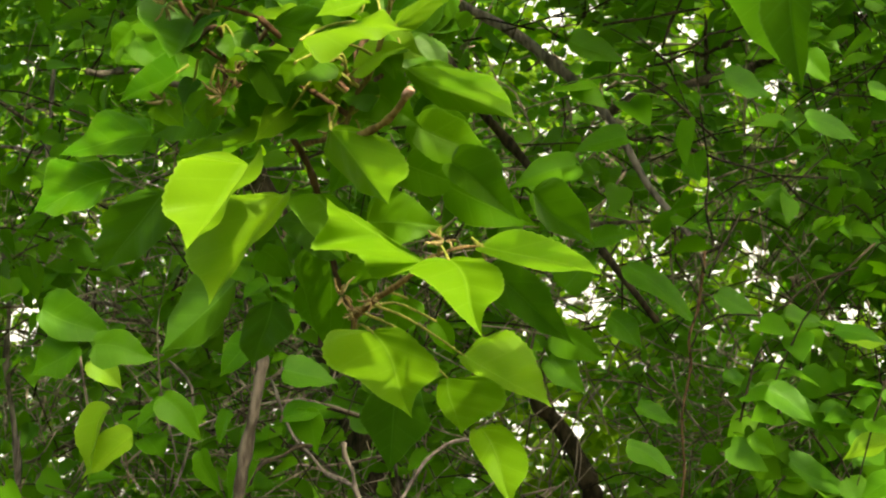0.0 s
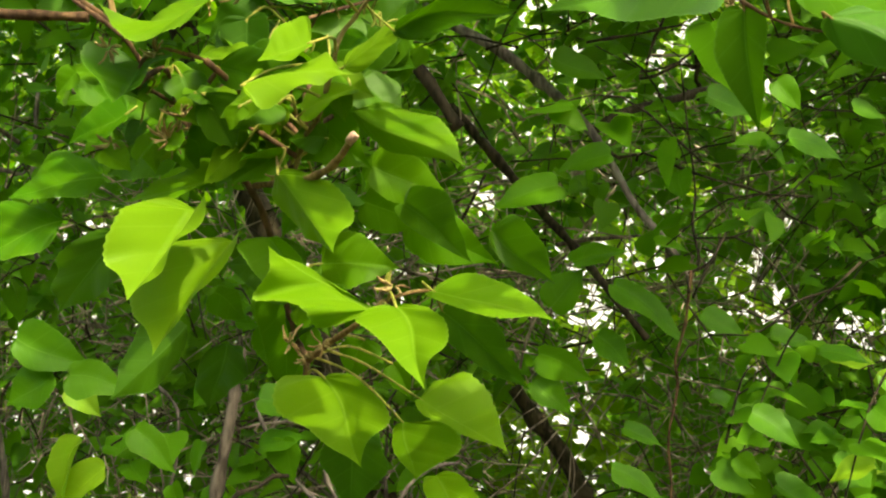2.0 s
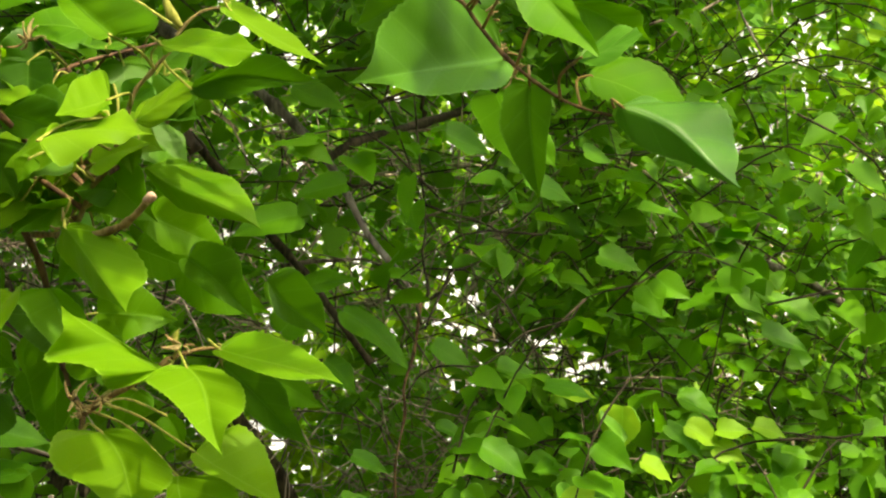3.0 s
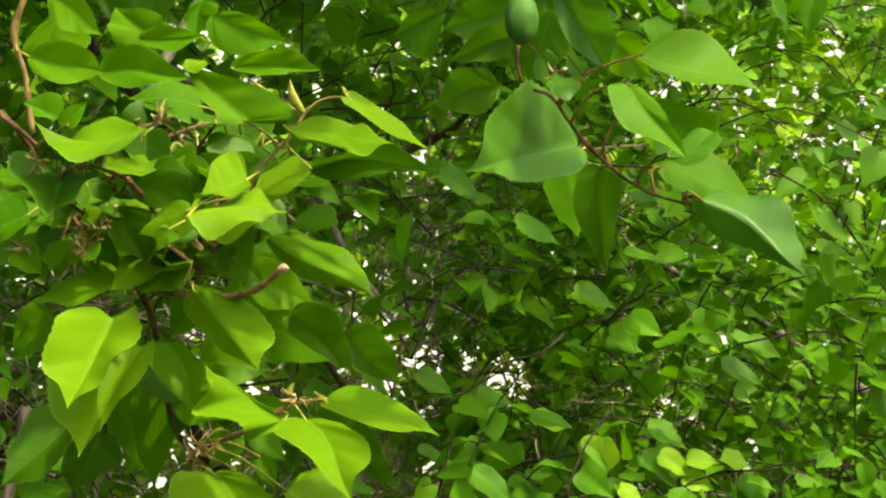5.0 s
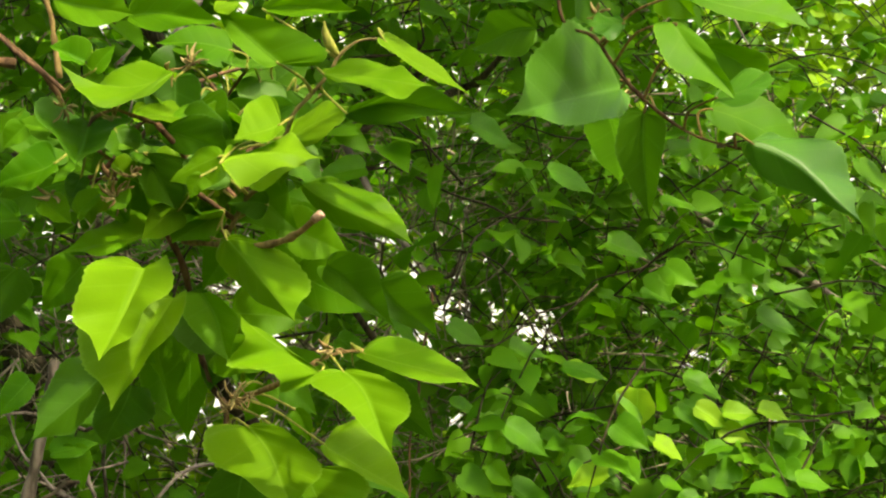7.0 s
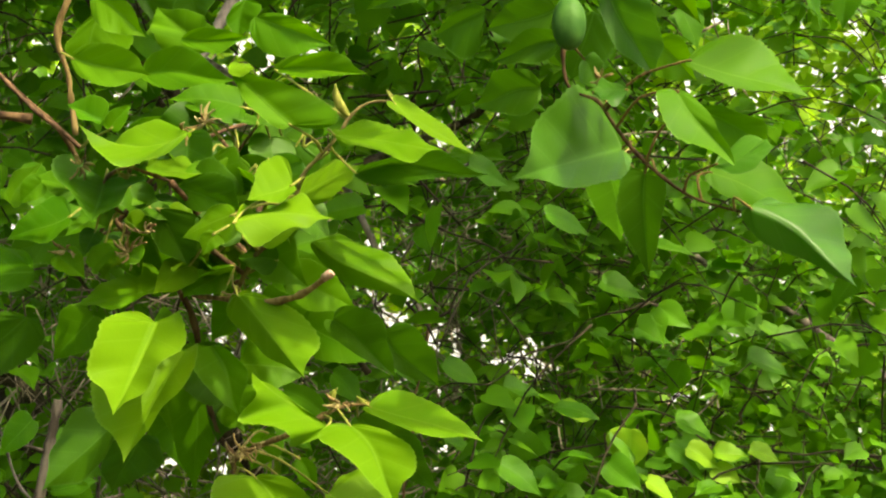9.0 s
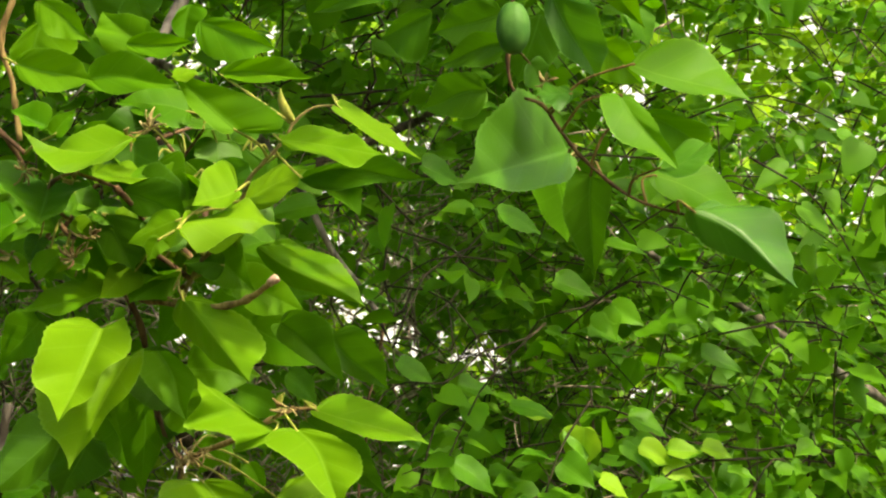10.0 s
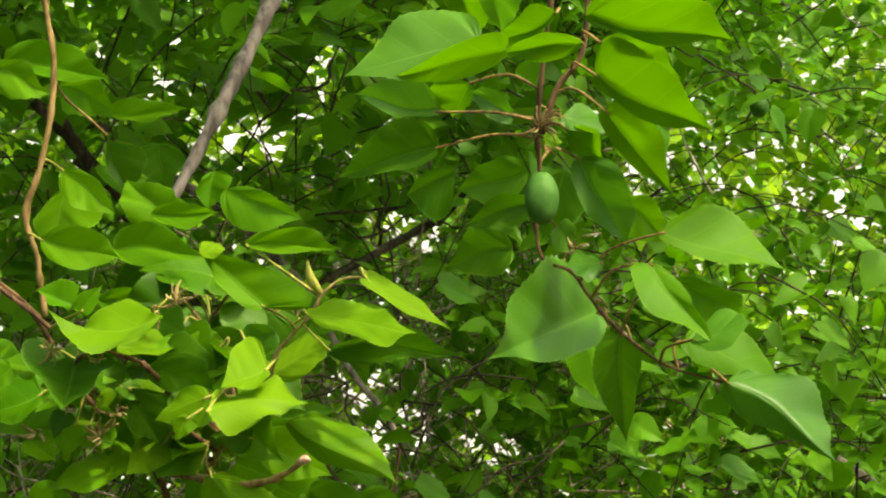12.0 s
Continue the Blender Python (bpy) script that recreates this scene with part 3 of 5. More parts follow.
blade("shoot", (-0.054, 1.010, 1.863), (0.002, 1.034, 1.831), (-0.031, 1.030, 1.860), (-0.038, 1.008, 1.845), young=True)
blade("shoot", (-0.079, 1.022, 1.818), (0.009, 0.980, 1.810), (-0.035, 0.991, 1.829), (-0.036, 0.996, 1.810), in_shade=True)
blade("shoot", (-0.119, 1.045, 1.805), (-0.078, 1.040, 1.828), (-0.103, 1.065, 1.834), (-0.090, 1.035, 1.806), young=True)
blade("shoot", (-0.153, 1.058, 1.935), (-0.097, 1.040, 1.910), (-0.119, 1.042, 1.928), (-0.134, 1.045, 1.902))
blade("shoot", (-0.136, 1.043, 1.893), (-0.071, 1.023, 1.886), (-0.098, 1.026, 1.903), (-0.104, 1.027, 1.885))
blade("left_twig", (-0.193, 1.065, 1.910), (-0.227, 1.077, 1.946), (-0.228, 1.070, 1.922), (-0.186, 1.058, 1.932))
blade("shoot", (-0.163, 1.079, 1.953), (-0.168, 1.079, 1.924), (-0.176, 1.077, 1.939), (-0.152, 1.069, 1.939))
blade("left_twig", (-0.265, 1.058, 1.950), (-0.225, 1.044, 1.916), (-0.238, 1.044, 1.940), (-0.252, 1.047, 1.921))
blade("left_twig", (-0.191, 1.061, 1.910), (-0.225, 1.073, 1.947), (-0.225, 1.066, 1.923), (-0.188, 1.056, 1.935))
blade("shoot", (-0.204, 1.060, 1.919), (-0.154, 1.045, 1.916), (-0.177, 1.046, 1.923), (-0.179, 1.046, 1.906))
blade("shoot", (-0.161, 0.992, 1.879), (-0.143, 0.985, 1.880), (-0.154, 1.010, 1.891), (-0.151, 0.985, 1.874), young=True)
blade("left_twig", (-0.268, 1.014, 1.893), (-0.212, 0.996, 1.877), (-0.233, 0.998, 1.897), (-0.244, 1.000, 1.870))
blade("left_twig", (-0.300, 1.031, 2.021), (-0.223, 1.007, 2.000), (-0.258, 1.013, 2.029), (-0.262, 1.013, 2.002))
blade("left_twig", (-0.305, 1.012, 2.011), (-0.262, 0.998, 1.988), (-0.280, 0.999, 2.011), (-0.281, 0.998, 1.984))
blade("left_twig", (-0.276, 1.090, 2.021), (-0.232, 1.074, 1.997), (-0.247, 1.070, 2.019), (-0.260, 1.083, 1.995))
blade("left_twig", (-0.256, 1.157, 1.995), (-0.238, 1.158, 1.954), (-0.253, 1.155, 1.972), (-0.223, 1.139, 1.975), in_shade=True)
blade("left_twig", (-0.219, 1.177, 1.998), (-0.212, 1.182, 1.962), (-0.237, 1.184, 1.982), (-0.199, 1.165, 1.979), in_shade=True)
blade("left_twig", (-0.250, 1.114, 2.005), (-0.184, 1.094, 2.003), (-0.215, 1.098, 2.011), (-0.214, 1.097, 1.995))
blade("hanging", (0.106, 1.100, 1.851), (0.025, 0.972, 1.806), (0.061, 1.022, 1.875), (0.085, 1.042, 1.814), cool=True)
blade("hanging", (0.122, 1.102, 1.834), (0.125, 1.118, 1.760), (0.102, 1.111, 1.808), (0.135, 1.095, 1.809), cool=True, in_shade=True)
blade("hanging", (0.100, 1.122, 1.834), (0.111, 1.165, 1.793), (0.085, 1.140, 1.821), (0.117, 1.127, 1.815), cool=True)
blade("hanging", (0.129, 0.990, 1.867), (0.164, 0.965, 1.811), (0.119, 0.972, 1.842), (0.151, 0.975, 1.842))
blade("hanging", (0.151, 0.978, 1.816), (0.187, 0.964, 1.825), (0.177, 0.985, 1.836), (0.168, 0.955, 1.808), cool=True)
blade("hanging", (0.146, 1.015, 1.860), (0.194, 0.998, 1.831), (0.180, 0.993, 1.852), (0.159, 1.008, 1.835))
blade("hanging", (0.159, 1.045, 1.824), (0.224, 1.025, 1.787), (0.200, 1.055, 1.830), (0.177, 1.035, 1.804))
blade("hanging", (0.174, 0.985, 1.790), (0.237, 0.970, 1.738), (0.235, 1.012, 1.789), (0.197, 0.990, 1.763), cool=True, bow=0.03)
blade("hanging", (0.137, 0.994, 1.888), (0.215, 0.984, 1.863), (0.182, 1.006, 1.902), (0.164, 0.984, 1.869))
blade("hanging", (0.091, 1.045, 1.950), (0.123, 1.044, 1.887), (0.092, 1.046, 1.917), (0.124, 1.028, 1.925), cool=True)
blade("hanging", (0.099, 1.000, 1.870), (0.075, 0.995, 1.868), (0.086, 1.015, 1.881), (0.086, 0.985, 1.857), cool=True)
blade("hanging", (0.063, 1.093, 1.929), (0.012, 1.121, 1.920), (0.040, 1.096, 1.938), (0.037, 1.103, 1.914), cool=True, in_shade=True)
blade("hanging", (0.061, 1.118, 1.959), (0.008, 1.146, 1.951), (0.031, 1.124, 1.969), (0.039, 1.128, 1.935), cool=True, in_shade=True)
blade("hanging", (0.050, 1.148, 1.907), (0.000, 1.175, 1.899), (0.022, 1.152, 1.924), (0.031, 1.155, 1.889), cool=True, in_shade=True)
blade("hanging", (0.019, 0.915, 1.993), (-0.065, 0.930, 1.978), (-0.020, 0.935, 2.020), (-0.018, 0.918, 1.973), cool=True)
blade("hanging", (0.032, 0.880, 1.977), (-0.037, 0.925, 1.973), (0.010, 0.876, 1.983), (-0.001, 0.905, 1.966))
blade("hanging", (-0.005, 1.005, 1.974), (-0.063, 1.029, 1.994), (-0.032, 1.006, 1.998), (-0.033, 1.013, 1.973), cool=True)
blade("hanging", (-0.006, 1.038, 1.958), (-0.079, 1.077, 1.946), (-0.039, 1.043, 1.978), (-0.037, 1.051, 1.944), in_shade=True)
blade("hanging_fork", (0.082, 0.895, 2.002), (0.167, 0.872, 1.979), (0.130, 0.852, 2.006), (0.119, 0.888, 1.982))
blade("hanging_fork", (0.090, 0.920, 1.973), (0.163, 0.922, 1.935), (0.119, 0.890, 1.977), (0.115, 0.927, 1.947))
blade("hanging_fork", (0.104, 0.985, 1.967), (0.150, 1.017, 1.917), (0.133, 0.971, 1.957), (0.113, 0.999, 1.943))
blade("hanging", (0.087, 0.960, 2.006), (0.033, 0.989, 2.009), (0.060, 0.959, 2.013), (0.054, 0.978, 2.000))
blade("hanging", (0.080, 1.033, 1.977), (0.117, 1.035, 1.967), (0.103, 1.050, 1.987), (0.092, 1.025, 1.963), cool=True)
blade("hanging", (0.046, 1.034, 1.978), (0.016, 1.044, 2.000), (0.032, 1.030, 1.997), (0.030, 1.036, 1.978), cool=True)
blade("hanging_fork", (0.099, 0.967, 2.009), (0.151, 0.966, 1.984), (0.128, 0.948, 2.003), (0.116, 0.973, 1.988))
blade("left_twig", (-0.265, 1.080, 1.944), (-0.277, 1.081, 1.899), (-0.290, 1.081, 1.919), (-0.245, 1.067, 1.914))
blade("shoot", (-0.214, 1.050, 1.798), (-0.193, 1.049, 1.759), (-0.216, 1.051, 1.773), (-0.178, 1.031, 1.778), in_shade=True)
blade("shoot", (-0.145, 1.090, 1.840), (-0.171, 1.108, 1.820), (-0.170, 1.097, 1.840), (-0.147, 1.091, 1.816), in_shade=True)
blade("shoot", (-0.122, 1.100, 1.841), (-0.145, 1.114, 1.829), (-0.143, 1.104, 1.846), (-0.126, 1.100, 1.825), cool=True)
blade("hanging", (0.028, 0.930, 2.051), (0.035, 0.969, 2.015), (0.019, 0.947, 2.034), (0.047, 0.939, 2.027), cool=True)
blade("hanging", (0.072, 0.975, 2.032), (0.028, 1.015, 2.021), (0.047, 0.982, 2.032), (0.055, 0.994, 2.018))
blade("hanging", (0.004, 0.960, 2.049), (0.021, 0.986, 2.019), (0.003, 0.971, 2.032), (0.027, 0.961, 2.029))
blade("hanging", (0.083, 1.035, 1.968), (0.108, 1.043, 1.947), (0.101, 1.022, 1.963), (0.090, 1.042, 1.953))
blade("hanging", (0.062, 1.000, 1.955), (0.076, 0.995, 1.950), (0.071, 1.005, 1.957), (0.068, 0.995, 1.946), young=True)
blade("hanging", (0.009, 1.150, 1.968), (-0.031, 1.173, 1.954), (-0.014, 1.155, 1.968), (-0.005, 1.159, 1.933), in_shade=True)
blade("hanging", (0.092, 1.160, 1.970), (0.075, 1.180, 1.920), (0.061, 1.174, 1.951), (0.104, 1.156, 1.934), in_shade=True)
blade("hanging", (0.133, 1.120, 1.935), (0.162, 1.113, 1.904), (0.152, 1.105, 1.932), (0.136, 1.118, 1.908))
blade("hanging", (0.017, 1.030, 2.001), (0.005, 1.058, 1.984), (-0.012, 1.041, 2.000), (0.014, 1.041, 1.986))

# smaller and half-hidden leaves
leaf("leader", (-0.205, 1.162, 1.684), (-0.204, 1.172, 1.606), 0.037, 0.00, 8, 10, -0.06)
leaf("spur", (-0.135, 1.151, 1.765), (-0.085, 1.174, 1.742), 0.036, 0.18, 10, 12, 0.12)
leaf("side_twig", (-0.317, 1.055, 1.803), (-0.295, 1.051, 1.831), 0.026, 0.54, 12, 15, -0.49)
leaf("side_twig", (-0.244, 0.999, 1.847), (-0.267, 0.997, 1.857), 0.023, 0.71, 30, 30, -0.09)
leaf("side_twig", (-0.240, 1.009, 1.844), (-0.226, 1.007, 1.861), 0.015, 0.67, 20, 20, 0.37)
leaf("leader", (-0.280, 1.076, 1.797), (-0.326, 1.078, 1.780), 0.036, 0.40, 12, 12, -0.31)
leaf("leader", (-0.273, 1.125, 1.732), (-0.303, 1.129, 1.699), 0.036, 0.05, 12, 12, -0.23)
leaf("leader", (-0.256, 1.041, 1.756), (-0.236, 1.039, 1.774), 0.020, 0.60, 20, 15, -0.16)
leaf("leader", (-0.222, 1.031, 1.760), (-0.243, 1.029, 1.771), 0.017, 0.39, 20, 15, 0.41)
leaf("leader", (-0.285, 1.121, 1.812), (-0.352, 1.102, 1.818), 0.026, 0.61, 16, 15, -0.18)
leaf("leader", (-0.216, 1.200, 1.695), (-0.227, 1.205, 1.643), 0.047, 0.13, 10, 12, -0.18)
leaf("leader", (-0.231, 1.230, 1.675), (-0.222, 1.242, 1.619), 0.049, 0.37, 10, 12, 0.52)
leaf("spur", (-0.242, 1.132, 1.682), (-0.222, 1.141, 1.663), 0.024, 0.29, 12, 12, -0.51)
leaf("spur", (-0.143, 1.184, 1.782), (-0.097, 1.202, 1.746), 0.037, 0.31, 10, 12, -0.31)
leaf("spur", (-0.130, 1.226, 1.736), (-0.070, 1.247, 1.707), 0.038, 0.18, 10, 12, -0.51)
leaf("spur", (-0.164, 1.225, 1.755), (-0.121, 1.239, 1.738), 0.036, 0.10, 10, 12, -0.38)
leaf("fruiting_twig", (-0.152, 1.182, 1.650), (-0.165, 1.183, 1.622), 0.028, 0.27, 12, 12, 0.31)
leaf("fruiting_twig", (-0.126, 1.161, 1.631), (-0.114, 1.167, 1.607), 0.016, 0.09, 20, 12, 0.09)
leaf("shoot", (-0.225, 1.087, 1.793), (-0.216, 1.096, 1.757), 0.037, 0.54, 24, 14, -0.46)
leaf("hanging", (0.076, 1.066, 1.908), (0.088, 1.089, 1.892), 0.024, 0.03, 10, 12, 0.42, cool=True)
leaf("side_twig", (-0.320, 1.087, 1.829), (-0.289, 1.092, 1.798), 0.028, 0.40, 10, 12, 0.16)
leaf("shoot", (-0.166, 1.074, 1.779), (-0.172, 1.076, 1.754), 0.018, 0.56, 18, 14, -0.14, young=True)
leaf("leader", (-0.237, 1.053, 1.792), (-0.219, 1.060, 1.778), 0.017, 0.71, 26, 24, -0.09, young=True)
leaf("shoot", (-0.186, 1.082, 1.762), (-0.169, 1.089, 1.743), 0.016, 0.68, 18, 14, -0.26)
leaf("leader", (-0.249, 1.067, 1.816), (-0.217, 1.077, 1.805), 0.022, 0.47, 18, 20, -0.35)
leaf("shoot", (-0.163, 1.115, 1.791), (-0.143, 1.124, 1.764), 0.020, 0.61, 16, 14, -0.09)
leaf("leader", (-0.244, 1.075, 1.772), (-0.231, 1.082, 1.753), 0.020, 0.73, 18, 14, 0.07)
leaf("shoot", (-0.167, 0.998, 1.774), (-0.176, 1.000, 1.759), 0.014, 0.64, 22, 14, 0.33, young=True)
leaf("leader", (-0.279, 1.040, 1.764), (-0.260, 1.042, 1.749), 0.023, 0.63, 18, 14, 0.20)
leaf("leader", (-0.285, 1.014, 1.809), (-0.300, 1.016, 1.795), 0.018, 0.57, 18, 14, 0.46)


def fill(branch, sprigs, box_lo, box_hi, seed, small=1.0, young=0.12):
    """Side sprigs of smaller, half-hidden leaves crowded round a branch."""
    rng = np.random.RandomState(seed)
    for k in range(sprigs):
        end = np.array(box_lo) + rng.rand(3) * (np.array(box_hi) - np.array(box_lo))
        line = LINES[branch]
        root = line[np.linalg.norm(line - end, axis=1).argmin()]
        bow = (root + end) / 2 + rng.randn(3) * 0.008
        verts, faces = tube([(*root, 0.0022), (*bow, 0.0017), (*end, 0.0010)], 5, 6, 0.06, seed + k)
        part("twig", mesh_of("twig", verts, faces), SHOOT, BRANCH[branch])
        name = "%s_sprig_%d_%d" % (branch, seed, k)
        BRANCH[name], LINES[name] = BRANCH[branch], glide([(*root, 0), (*bow, 0), (*end, 0)], 6)[:, :3]
        for s in range(rng.randint(4, 7)):
            base = root + (end - root) * rng.uniform(0.35, 1.0) + rng.randn(3) * 0.014
            along = rng.randn(3) * (0.9, 0.35, 0.5) + (0.1, -0.1, -0.35)
            along *= small * rng.uniform(0.026, 0.056) / np.linalg.norm(along)
            wide = np.linalg.norm(along) * rng.uniform(0.72, 0.95)
            # about two thirds take the shade-coloured green, to darken the inside
            leaf(name, base, base + along, wide, rng.uniform(0.2, 0.9), rng.uniform(8, 24), rng.uniform(6, 26), rng.uniform(-0.6, 0.6), young=rng.rand() < young, in_shade=rng.rand() < 0.65)


fill("leader", 6, (-0.34, 1.10, 1.66), (-0.12, 1.22, 1.90), 61)
fill("shoot", 3, (-0.22, 1.09, 1.72), (-0.09, 1.2, 1.93), 62)
fill("shoot", 4, (-0.208, 1.07, 1.765), (-0.137, 1.12, 1.812), 65, 0.7, 0.3)
fill("cross_twig", 3, (-0.254, 1.06, 1.766), (-0.151, 1.10, 1.845), 66, 0.6, 0.35)

# ---- the thicket behind ----
def kinked(points, seed):
    """A twig's line with the small bends and swellings of its nodes."""
    rng = np.random.RandomState(seed)
    out = []
    for p, q in zip(points, points[1:]):
        p, q = np.array(p), np.array(q)
        for t in (0.0, 0.5):
            r = p + (q - p) * t
            r[:3] += rng.randn(3) * 0.0045
            r[3] *= 0.72 * rng.uniform(0.85, 1.25)
            out.append(tuple(r))
    return out + [tuple(np.array(points[-1]) * (1, 1, 1, 0.6))]


def back_limb(name, *points):
    # grey_limb takes the pale bark so that its colour looks sunlit
    dark = {"grey_limb": PALE_BARK, "slim_limb": PALE_BARK, "pale_limb": PALE_BARK, "tan_stem": BARK_NEAR, "stem": GREY_BARK, "brown_twig": PALE_BARK, "trunk_limb": BARK}
    seed = int(abs(points[0][0]) * 1000) % 97
    points = [(*p[:3], p[3] * {"grey_limb": 0.62, "brown_limb": 0.65, "dark_fork": 0.62, "slim_limb": 1.0, "pale_limb": 1.0, "dark_limb": 0.9}.get(name, 0.7)) for p in points]
    if "twig" in name:
        points = kinked(points, seed)
    verts, faces = tube(points, 2 if "twig" in name else 5, 8, 0.08, seed)
    part("branch" if "limb" in name or name == "stem" else "twig", mesh_of("branch", verts, faces), dark.get(name, BARK), side_tree if points[-1][0] > 0.25 else back_tree)


back_limb("grey_limb", (-0.6066, 2.5064, 2.4308, 0.0158), (-0.4408, 2.4171, 2.2815, 0.0140), (-0.3401, 2.4021, 2.2141, 0.0137), (-0.2693, 2.3889, 2.1517, 0.0126), (-0.1981, 2.3574, 2.0740, 0.0123), (-0.1658, 2.3529, 2.0246, 0.0098), (-0.1276, 2.3544, 1.9479, 0.0089), (-0.0794, 2.3353, 1.8849, 0.0079), (-0.0529, 2.3288, 1.8386, 0.0071))
back_limb("dark_fork", (-0.189, 2.362, 2.058, 0.0107), (-0.158, 2.420, 2.096, 0.0105), (-0.120, 2.560, 2.143, 0.0105), (-0.073, 2.780, 2.211, 0.0115), (-0.019, 3.000, 2.283, 0.0130), (0.018, 3.000, 2.299, 0.0125), (0.045, 3.000, 2.324, 0.0110), (0.066, 3.000, 2.350, 0.0090), (0.091, 3.020, 2.386, 0.0060))
back_limb("brown_limb", (-0.6234, 2.7223, 2.3625, 0.0130), (-0.5468, 2.7044, 2.2738, 0.0128), (-0.4724, 2.6855, 2.1879, 0.0125), (-0.4005, 2.6662, 2.0999, 0.0123), (-0.3227, 2.6503, 2.0010, 0.0121), (-0.2637, 2.6245, 1.9326, 0.0109), (-0.1991, 2.6034, 1.8443, 0.0098), (-0.1547, 2.6251, 1.7821, 0.0080))
back_limb("tan_stem", (-0.0485, 2.3281, 1.8502, 0.0039), (-0.0596, 2.3171, 1.7703, 0.0031), (-0.0716, 2.2905, 1.7214, 0.0031), (-0.0712, 2.2967, 1.6834, 0.0031), (-0.0832, 2.2733, 1.6139, 0.0030), (-0.0836, 2.2841, 1.5465, 0.0026), (-0.0891, 2.2701, 1.4944, 0.0026))
back_limb("twig", (-0.0491, 2.3298, 1.8385, 0.0039), (-0.0090, 2.3336, 1.8808, 0.0031), (0.0272, 2.3909, 1.9086, 0.0032), (0.0656, 2.4474, 1.9453, 0.0025), (0.1229, 2.5547, 2.0227, 0.0026))
back_limb("twig", (-0.0493, 2.3304, 1.8347, 0.0039), (-0.0476, 2.3743, 1.8895, 0.0032), (-0.0527, 2.4135, 1.9628, 0.0033), (-0.0562, 2.4473, 2.0721, 0.0025), (-0.0680, 2.4782, 2.1858, 0.0026))
back_limb("twig", (-0.1579, 2.3550, 2.0245, 0.0057), (-0.1241, 2.3440, 2.0181, 0.0040), (-0.1075, 2.3387, 2.0133, 0.0032), (-0.0160, 2.3686, 1.9766, 0.0032), (0.0584, 2.4429, 1.9616, 0.0033), (0.1275, 2.4690, 1.9122, 0.0025))
back_limb("twig", (-0.1713, 2.3547, 2.1346, 0.0033), (-0.1046, 2.4205, 2.1598, 0.0042), (-0.0425, 2.4829, 2.1982, 0.0043), (0.0224, 2.5460, 2.2376, 0.0044))
back_limb("twig", (-0.0660, 2.2069, 1.7047, 0.0024), (-0.0190, 2.2234, 1.7308, 0.0024), (0.0370, 2.2517, 1.7453, 0.0024), (0.0953, 2.2958, 1.7908, 0.0025), (0.1417, 2.3135, 1.8089, 0.0025), (0.1897, 2.3393, 1.8407, 0.0025), (0.2709, 2.3855, 1.8712, 0.0026), (0.3250, 2.3999, 1.9120, 0.0022), (0.3903, 2.4273, 1.9332, 0.0017))
back_limb("twig", (-0.0928, 2.4805, 1.9135, 0.0045), (-0.0677, 2.3885, 1.8500, 0.0043), (-0.0385, 2.1938, 1.7981, 0.0039))
back_limb("twig", (-0.0385, 2.1949, 1.7903, 0.0031), (-0.0033, 2.2844, 1.8721, 0.0033), (0.0395, 2.3765, 1.9349, 0.0026), (0.1036, 2.4718, 1.9754, 0.0027))
back_limb("dark_twig", (0.2563, 2.6149, 1.6759, 0.0019), (0.3120, 2.6154, 1.6722, 0.0028), (0.3863, 2.6149, 1.6759, 0.0032), (0.5168, 2.6670, 1.6643, 0.0033), (0.6422, 2.7184, 1.6578, 0.0039), (0.7772, 2.7203, 1.6445, 0.0039))
back_limb("twig", (0.4960, 2.8144, 1.6936, 0.0040), (0.5160, 2.8060, 1.7531, 0.0040), (0.5360, 2.7977, 1.8125, 0.0030))
back_limb("pale_limb", (0.4118, 3.1129, 2.0841, 0.0067), (0.5566, 3.0578, 1.9731, 0.0088), (0.6057, 3.0311, 1.9479, 0.0076), (0.6710, 3.0376, 1.9016, 0.0087), (0.7800, 3.0478, 1.8293, 0.0098), (0.8540, 3.0543, 1.7829, 0.0109), (0.9978, 3.0656, 1.7020, 0.0109))
back_limb("slim_limb", (-0.1495, 1.6015, 2.3383, 0.0085), (-0.1656, 1.5192, 2.2335, 0.0080), (-0.1839, 1.4805, 2.1681, 0.0072), (-0.2088, 1.4433, 2.0954, 0.0070), (-0.2306, 1.4141, 2.0339, 0.0057), (-0.2435, 1.3996, 2.0032, 0.0046), (-0.2586, 1.3864, 1.9653, 0.0041))
back_limb("dark_limb", (-0.5522, 2.1228, 2.3009, 0.0102), (-0.5134, 2.1286, 2.2655, 0.0110), (-0.4749, 2.1372, 2.2146, 0.0118), (-0.4322, 2.1444, 2.1714, 0.0110), (-0.3820, 2.1543, 2.1126, 0.0102), (-0.3359, 2.1678, 2.0346, 0.0094))
back_limb("dark_twig", (-0.096, 3.000, 2.256, 0.0090), (-0.092, 3.000, 2.297, 0.0080), (-0.095, 2.980, 2.343, 0.0060), (-0.092, 2.970, 2.386, 0.0040))
back_limb("dark_twig", (-0.200, 2.980, 2.298, 0.0040), (-0.129, 2.970, 2.304, 0.0050), (-0.075, 2.970, 2.314, 0.0060), (-0.040, 2.960, 2.323, 0.0050), (-0.003, 2.950, 2.325, 0.0030))
back_limb("dark_twig", (-0.001, 3.000, 2.290, 0.0060), (0.034, 2.980, 2.284, 0.0050), (0.079, 2.960, 2.281, 0.0030))
back_limb("twig", (-0.2612, 2.1135, 2.3272, 0.0031), (-0.2225, 2.1207, 2.2840, 0.0039), (-0.1829, 2.1160, 2.3066, 0.0039), (-0.1433, 2.1113, 2.3292, 0.0039), (-0.1270, 2.1034, 2.3714, 0.0031))
